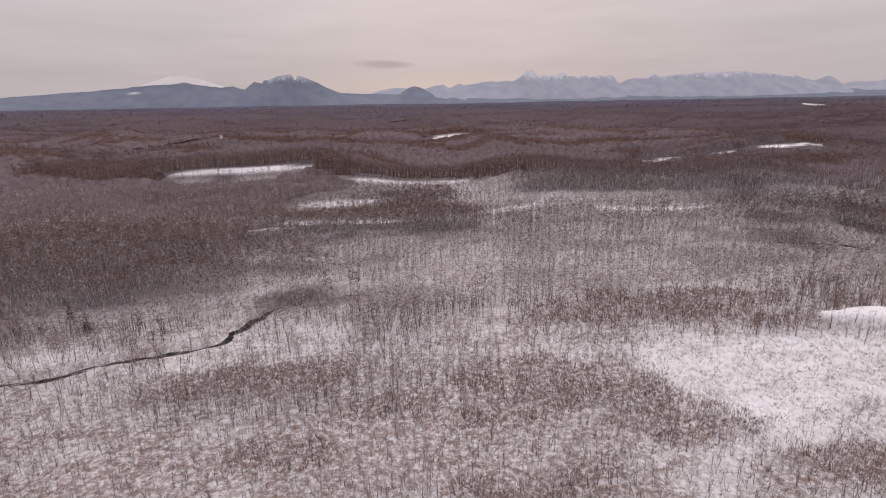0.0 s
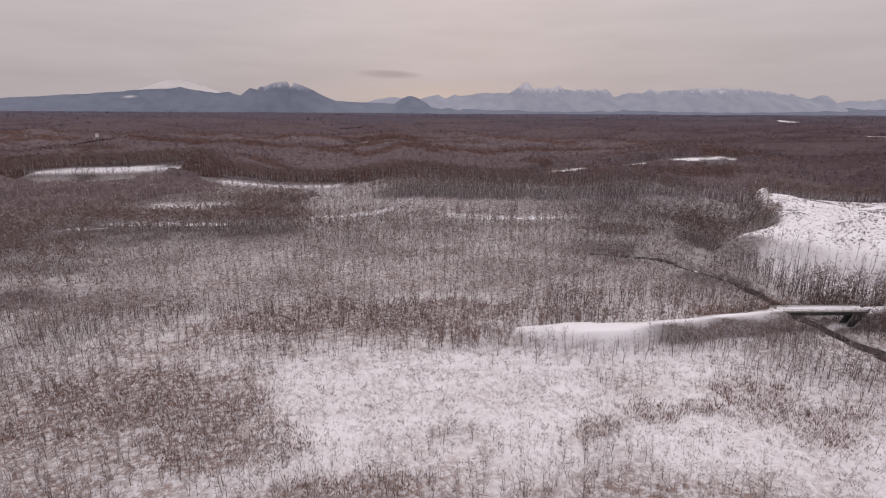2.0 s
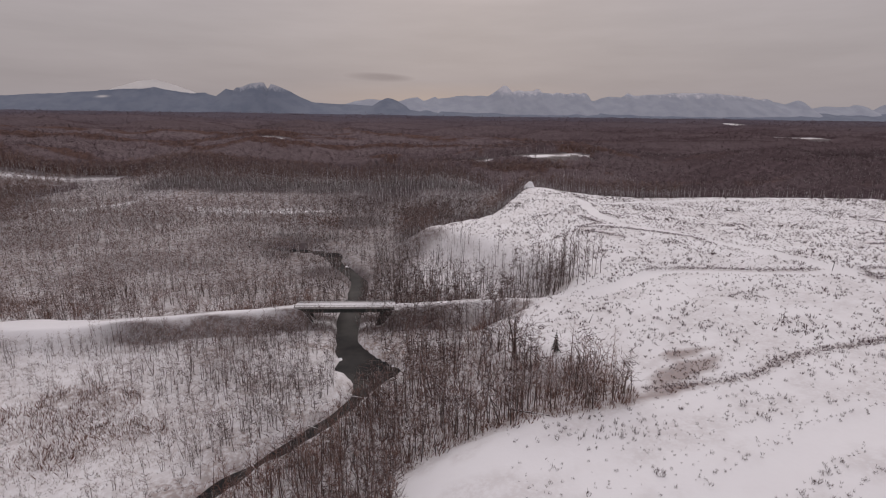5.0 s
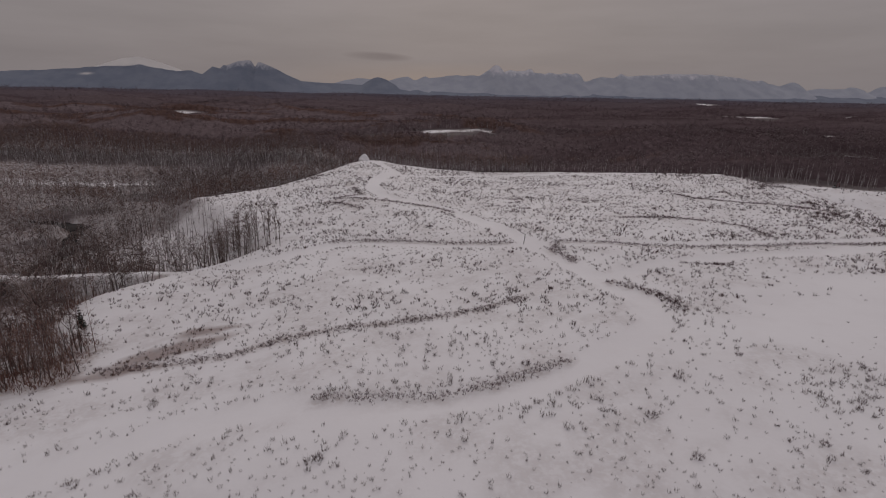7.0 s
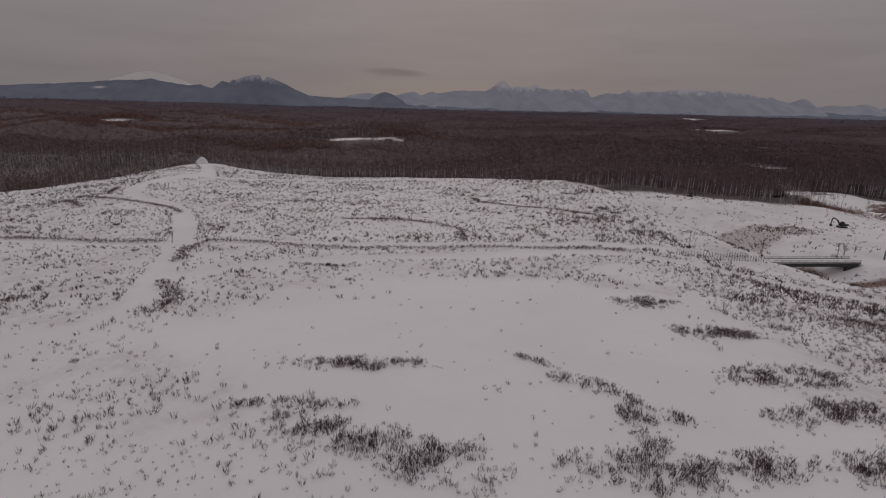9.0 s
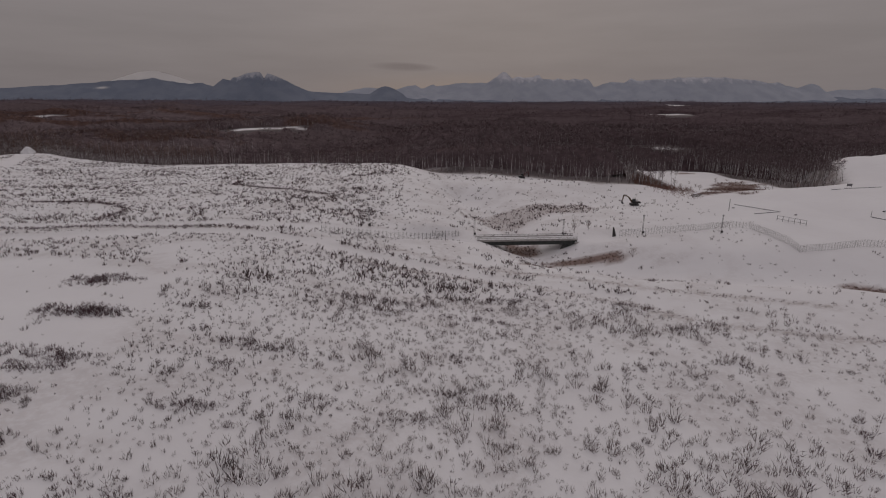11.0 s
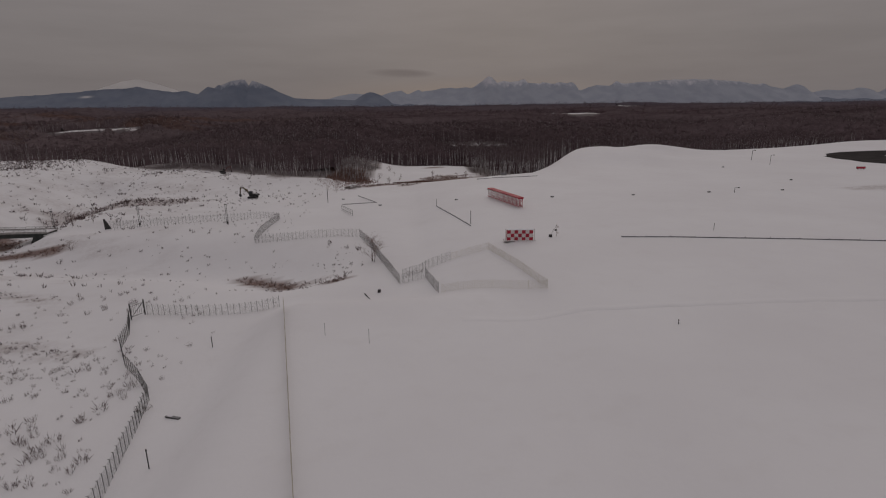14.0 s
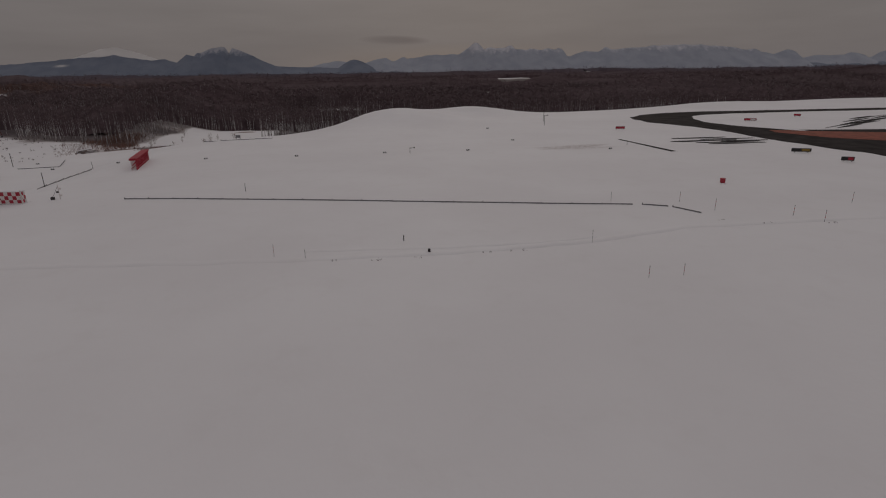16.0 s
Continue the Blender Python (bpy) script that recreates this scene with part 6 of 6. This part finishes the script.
def slim_pole(x, y, height, label="slim dark marker pole in snow", r=0.03, bands=False, name="marker_pole", group="marker poles"):
    p = thing(name, (x, y, gz(x, y)), 0, label, "pole", group)
    part("shaft", rod(B(), (0, 0, -0.3), (0, 0, height), r * 0.6 if r < 0.04 else r * 0.8, 8), GALVANISED if r < 0.04 else DARK_POST, p)
    part("cap", rod(B(), (0, 0, height), (0, 0, height + r * 2), r * 1.3, 8, r * 0.6), DARK_POST, p)
    if bands:
        for k in range(2):
            part("band", rod(B(), (0, 0, height * (0.35 + 0.35 * k)), (0, 0, height * (0.5 + 0.35 * k)), r * 0.72, 8), RED, p)
    return p


for x, y, h, r, bands in ((531.2, 96.5, 2.4, 0.07, 0), (499.2, 137.5, 3.2, 0.09, 0), (497.9, 52.2, 1.1, 0.05, 0), (499.8, 33.2, 1.5, 0.05, 0), (514.6, 45.9, 1.4, 0.03, 0), (510.2, 48.2, 1.3, 0.03, 0), (544.6, 45.4, 0.4, 0.05, 0), (580.2, 49.3, 1.2, 0.03, 1),
                        (583.3, 48.4, 0.8, 0.03, 0), (592.8, 52.6, 0.5, 0.06, 0), (611.9, 49.3, 1.3, 0.03, 0), (613.2, 39.6, 1.0, 0.03, 1), (616.4, 39.8, 1.0, 0.03, 1), (629.5, 64.5, 1.3, 0.035, 1), (631.6, 59.9, 1.4, 0.035, 1), (638.8, 55.8, 1.3, 0.035, 1),
                        (640.5, 53.1, 1.3, 0.035, 1), (569.6, 80.5, 1.1, 0.05, 0), (620.7, 65.9, 1.3, 0.03, 0), (526.5, 121.0, 1.5, 0.05, 0), (650.5, 60.5, 1.4, 0.035, 1), (655, 54.5, 1.5, 0.035, 1), (646.0, 118, 0.8, 0.05, 0)):
    slim_pole(x, y, h, r=r, bands=bool(bands))

post = thing("marker_block", (595.2, 48.7, gz(595.2, 48.7)), 0, "small dark marker block in the snow", "marker", "field markers")
part("block", box(B(), (0.24, 0.24, 0.5), (0, 0, 0.18), bevel=0.04), DARK_POST, post)
part("snow_cap", box(B(), (0.22, 0.22, 0.07), (0, 0, 0.455), bevel=0.03), SNOW, post)


def approach_light(x, y, turn=0.0):
    p = thing("approach_light", (x, y, gz(x, y)), turn, "low black airfield light with snow on top", "airfield light", "airfield lights")
    part("base", box(B(), (0.9, 0.35, 0.16), (0, 0, 0.05), bevel=0.03), BLACK, p)
    for sx in (-0.28, 0.28):
        lamp = part("lamp_head", rod(B(), (sx, 0.1, 0.30), (sx, -0.16, 0.32), 0.15, 10), BLACK, p)
        part("stem", rod(B(), (sx, 0, 0.1), (sx, 0, 0.28), 0.04, 6), BLACK, lamp)
    part("snow_cap", box(B(), (0.5, 0.3, 0.07), (0.05, 0.02, 0.50), bevel=0.03), SNOW, p)
    p.scale = (0.8, 0.8, 0.62)
    return p


for x, y in ((531.3, 122.5), (552.5, 115.6), (571.4, 115.2), (590.2, 116.2), (608.6, 116.4), (622.0, 131.0), (620.6, 159), (502.8, 141), (640.0, 113.0), (513.0, 129.5)):
    approach_light(x, y, 6)


def barrier(line, height, label):
    f = thing("low_barrier", (line[0][0], line[0][1], gz(*line[0])), 0, label, "barrier", "low barriers")
    base = f.matrix_world.translation.copy()
    pts = [Vector((x, y, gz(x, y))) - base for x, y in along(line, 4.0)]
    for a, b in zip(pts, pts[1:]):
        part("board", box(B(), ((b - a).length - 0.04, 0.10, height), tuple((a + b) / 2 + Vector((0, 0, height / 2 - 0.02))), (0, 0, math.degrees(math.atan2((b - a).y, (b - a).x))), 0.01), GALVANISED, f)
        part("stake", box(B(), (0.07, 0.07, height + 0.35), tuple(a + Vector((0, 0.06, height / 2 - 0.1)))), DARK_POST, f)
    return f


barrier([(553.0, 78.4), (575, 74.2), (600, 69.0), (623.0, 64.2)], 0.17, "long low grey barrier across the snowfield")
barrier([(624.2, 64.0), (627.0, 62.6)], 0.17, "short low grey barrier in snow")
barrier([(627.4, 62.2), (629.2, 58.8)], 0.17, "short low grey barrier in snow")
barrier([(526.4, 120.5), (531.0, 94.8)], 0.18, "low dark pipe rail lying in snow")
barrier([(506.5, 146.0), (512.0, 134.0)], 0.16, "low dark pipe rail lying in snow")
barrier([(503.5, 132.5), (512.0, 134.0)], 0.16, "low dark pipe rail lying in snow")

barrier([(540.6, 150.5), (549.5, 151.2), (558.8, 152.2)], 0.16, "low dark pipe rail lying in snow")
board = thing("field_panel", (549.0, 153.6, gz(549.0, 153.6)), -20, "small grey panel on two legs in snow", "panel", "airfield panels")
part("panel", box(B(), (1.5, 0.10, 0.75), (0, 0, 0.75), bevel=0.02), GALVANISED, board)
for sx in (-0.6, 0.6):
    part("leg", box(B(), (0.08, 0.08, 0.9), (sx, 0.02, 0.25)), DARK_POST, board)
stump = thing("snowy_stump", (514.7, 67.8, gz(514.7, 67.8)), 15, "small dark stump capped with snow", "stump")
part("stump", rod(B(), (0, 0, -0.2), (0.05, 0, 0.45), 0.26, 9, 0.20), DARK_POST, stump)
part("snow_cap", rod(B(), (0.05, 0, 0.45), (0.05, 0, 0.56), 0.21, 9, 0.12), SNOW, stump)
spar = thing("fallen_spar", (513.2, 66.2, gz(513.2, 66.2)), -70, "short dark pole lying on the snow", "pole")
part("shaft", rod(B(), (-1.2, 0, 0.07), (1.2, 0, 0.05), 0.07, 7, 0.05), DARK_POST, spar)
brush_pile = thing("brush_pile", (503.6, 161.5, gz(503.6, 161.5)), 20, "heap of dark cut poles under snow", "brush pile")
for k, (ax, ay, bx, by, z) in enumerate(((-2.6, -0.4, 2.4, 0.3, 0.5), (-2.0, 0.5, 2.8, -0.2, 0.8), (-2.4, 0.1, 1.6, 0.6, 1.1), (-1.2, -0.6, 3.0, 0.4, 0.3))):
    part("pole", rod(B(), (ax, ay, z * 0.5), (bx, by, z), 0.12, 6, 0.07), BARK, brush_pile)
part("snow_cover", box(B(), (3.0, 0.7, 0.16), (0.1, 0.2, 1.15), (0, -6, 3), 0.06), SNOW, brush_pile)

hurdle = thing("steel_hurdle", (505.6, 121.5, gz(505.6, 121.5)), -65, "short steel hurdle with upright bars", "barrier")
for z in (0.5, 1.3):
    part("rail", rod(B(), (-3.6, 0, z), (3.6, 0, z), 0.045), GALVANISED, hurdle)
for k in range(6):
    part("upright", rod(B(), (-3.5 + 1.4 * k, 0, -0.3), (-3.5 + 1.4 * k, 0, 1.35), 0.05), DARK_POST, hurdle)

plank = thing("dark_plank", (499.0, 39.3, gz(499.0, 39.3)), -20, "dark wet board lying on the snow", "board")
part("board", box(B(), (1.35, 0.28, 0.16), (0, 0, 0.06), bevel=0.03), BLACK, plank)
part("snow_cover", box(B(), (0.5, 0.22, 0.05), (-0.3, 0, 0.165), bevel=0.02), SNOW, plank)


def field_sign(x, y, turn, size, front, label, stripe=None):
    s = thing("field_sign", (x, y, gz(x, y)), turn, label, "sign", "airfield signs")
    w, h = size
    part("panel", box(B(), (w, 0.18, h), (0, 0, h / 2 + 0.25), bevel=0.02), front, s)
    part("frame", box(B(), (w + 0.12, 0.12, h + 0.12), (0, 0.05, h / 2 + 0.25), bevel=0.02), BLACK, s)
    if stripe:
        part("legend", box(B(), (w * 0.42, 0.03, h * 0.8), (w * 0.22, -0.10, h / 2 + 0.25)), stripe, s)
    for sx in (-w * 0.35, w * 0.35):
        part("leg", box(B(), (0.08, 0.08, 0.6), (sx, 0, 0.1)), DARK_POST, s)
    part("snow_cap", box(B(), (w, 0.16, 0.08), (0, 0, h + 0.33), bevel=0.03), SNOW, s)
    return s


field_sign(657.0, 147.5, -14, (2.4, 0.55), RED, "low red airfield sign in snow")
field_sign(705.0, 160.0, -20, (3.4, 0.6), RED, "long low red airfield sign inside the taxiway bend", WHITE)
field_sign(729.5, 171.0, -20, (2.0, 0.55), RED, "small red airfield sign inside the taxiway bend")
field_sign(675.6, 101.0, -25, (3.4, 0.62), BLACK, "black and yellow airfield sign beside the taxiway", YELLOW)
field_sign(675.2, 89.0, -30, (1.9, 0.62), BLACK, "black and red airfield sign beside the taxiway", RED)
cab = thing("red_cabinet", (642.4, 75.4, gz(642.4, 75.4)), 10, "small red equipment box on the snowfield", "cabinet")
part("body", box(B(), (0.62, 0.5, 0.62), (0, 0, 0.34), bevel=0.04), RED, cab)
part("lid", box(B(), (0.68, 0.56, 0.08), (0, 0, 0.68), bevel=0.02), RED, cab)
part("foot", box(B(), (0.5, 0.4, 0.2), (0, 0, -0.02)), BLACK, cab)


def wind_arm(x, y, h, label):
    w = thing("sensor_mast", (x, y, gz(x, y)), 0, label, "mast", "sensor masts")
    part("shaft", rod(B(), (0, 0, -0.3), (0, 0, h), 0.06), DARK_POST, w)
    part("arm", rod(B(), (0, 0, h - 0.1), (0.9, 0, h - 0.05), 0.05), DARK_POST, w)
    part("head", box(B(), (0.3, 0.25, 0.25), (0.95, 0, h - 0.02), bevel=0.04), DARK_POST, w)
    return w


wind_arm(595.7, 115.0, 1.2, "short mast with a side arm in snow")
wind_arm(643.2, 178.0, 3.4, "tall instrument mast with a banded shaft")
wind_arm(639.2, 163.0, 3.2, "tall instrument mast near the taxiway")

heap = thing("snow_heap", (254.8, 231.5, gz(254.8, 231.5) - 0.2), 0, "snow-covered heap on the hilltop", "heap")
bm = B()
bmesh.ops.create_icosphere(bm, subdivisions=3, radius=1.0)
for v in bm.verts:
    d = noise.noise(v.co * 1.7) * 0.16
    taper = 1.0 - 0.30 * max(0.0, v.co.z)
    side = max(abs(v.co.x), abs(v.co.y), 0.2) / max(0.2, math.hypot(v.co.x, v.co.y))
    v.co = Vector((v.co.x * 2.4 * taper / side ** 0.6 * (1 + d), v.co.y * 2.0 * taper / side ** 0.6 * (1 + d), max(-0.4, v.co.z * 2.9 * (1 + 0.4 * d))))
part("snow_mound", bm, SNOW, heap)
part("marker_stick", rod(B(), (0.3, 0, 2.2), (0.3, 0, 3.6), 0.04), DARK_POST, heap)

# ---- low drift edges across the snowfield ----
def drift(line, width, height, label):
    """A long low bank of wind-packed snow with a sharp lee edge."""
    pts, rows, cross = np.array(line, float), [], ((-1.0, -0.10), (-0.55, 0.45), (0.0, 1.0), (0.22, 0.25), (0.4, -0.10))
    along = np.linspace(0, len(pts) - 1, (len(pts) - 1) * 10 + 1)
    xs, ys = np.interp(along, np.arange(len(pts)), pts[:, 0]), np.interp(along, np.arange(len(pts)), pts[:, 1])
    for k in range(len(xs)):
        lift = height * (0.55 + 0.45 * float(value_noise(xs[k] / 3.0, ys[k] / 3.0, 97)))
        for u, h in cross:
            rows.append((xs[k], ys[k] - u * width, lift * h if h > 0 else h))
    rows = np.array(rows)
    rows[:, 1] += 0.15 * value_noise(rows[:, 0] / 2.0, 0.0 * rows[:, 0], 98)
    rows[:, 2] += ground_z(rows[:, 0], rows[:, 1])
    n = len(cross)
    f = [(k * n + j, k * n + j + 1, k * n + n + j + 1, k * n + n + j) for k in range(len(xs) - 1) for j in range(n - 1)]
    return tagged(new("snow_drift", raw_mesh("snow_drift", rows, f, GROUND, True)), label, "snow drift", kind="structure")


drift([(524, 50.6), (536, 50.1), (546, 50.0), (556, 49.6), (566, 48.7), (583, 47.8), (595, 48.1), (603, 48.5), (612, 49.7), (624, 53.3), (649, 53.8), (680, 54)], 1.5, 0.15, "long low drift edge across the snowfield")
drift([(583, 50.4), (595, 50.0), (607, 49.9), (613, 51)], 1.1, 0.12, "short low drift edge beside the marker block")
STRAW = np.random.default_rng(71)
for label, line in (("dry straw poking out along the drift edge", [(586, 47.2), (590, 47.0), (594, 47.3), (601, 47.8), (604, 47.9), (630, 55.6), (634, 53.4), (641, 52.6)]),):
    where = np.array([(x + STRAW.normal(0, 0.6), y + STRAW.normal(0, 0.1), 0) for x, y in line for _ in range(3)])
    where[:, 2] = ground_z(where[:, 0], where[:, 1])
    scatter("straw", STEMS, where, STRAW.uniform(0.15, 0.4, len(where)), STALK, label, "dry grass", STRAW)

# ---- taxiway and bare patches ----
sheet("taxiway", [(675.5, 186), (683, 195), (697, 202.5), (712, 205.5), (744, 202.5), (790, 200), (860, 198)], [(698, 177), (700.5, 182), (705, 185.5), (718, 188.5), (744, 189.5), (785, 187.5), (855, 185)], ASPHALT, 0.16, "dark wet asphalt of a cleared taxiway", "taxiway", 0.3)
sheet("taxiway", [(675.5, 186.5), (672.5, 177), (672, 165), (679, 148), (681, 130), (682.5, 113), (685.5, 98), (690, 70), (694, 50)], [(698.5, 178.5), (695, 172), (692, 160), (695, 146), (703, 136), (709, 122), (714, 108), (722, 76), (728, 50)], ASPHALT, 0.17, "dark wet asphalt of a cleared taxiway", "taxiway", 0.3)
sheet("taxiway", [(702, 138.5), (727, 135.5), (770, 131), (840, 125)], [(712, 111), (735, 103), (775, 95), (845, 84)], ASPHALT, 0.18, "dark asphalt link with snow windrows", "taxiway", 0.3)
sheet("red_ground_patch", [(693.8, 136), (703.8, 131.0), (716, 126.5), (748, 115)], [(692.0, 131), (698, 119), (707, 111.5), (737, 99)], EARTH, 0.24, "rust-red painted surface on the asphalt", "road marking", 0.02)
STREAKS = random.Random(9)
for k in range(13):
    x, y = 722 + 2.9 * k + STREAKS.uniform(-1.5, 1.5), 142 + 2.2 * k + STREAKS.uniform(-4, 4)
    w, n = STREAKS.uniform(6, 12), STREAKS.uniform(0.3, 0.8)
    sheet("melted_strip", [(x - w, y - 0.55 * w), (x, y - n), (x + w, y + 0.45 * w)], [(x - w, y - 0.55 * w + 0.3), (x, y + n), (x + w, y + 0.45 * w + 0.3)], ASPHALT, 0.12, "thin dark streak where the plough scraped through", "melted ground", 0.02)
sheet("drain_channel", [(647.6, 127.0), (649.2, 117), (651.0, 107.0)], [(648.6, 127.2), (650.4, 117.2), (652.4, 107.2)], ASPHALT, 0.04, "narrow black open drain in snow", "drain", 0.05)
for k, (x, y, w) in enumerate(((668, 126, 7), (667, 121.5, 8), (671, 118.5, 8), (662, 121.0, 4), (674, 123.5, 7), (672, 116.5, 7), (676, 120, 6))):
    sheet("melted_strip", [(x - w, y - 0.5), (x, y - 0.9), (x + w, y - 0.4)], [(x - w, y + 0.2), (x, y + 0.5), (x + w, y + 0.3)], ASPHALT, 0.10, "thin dark strip of melted snow", "melted ground", 0.02)
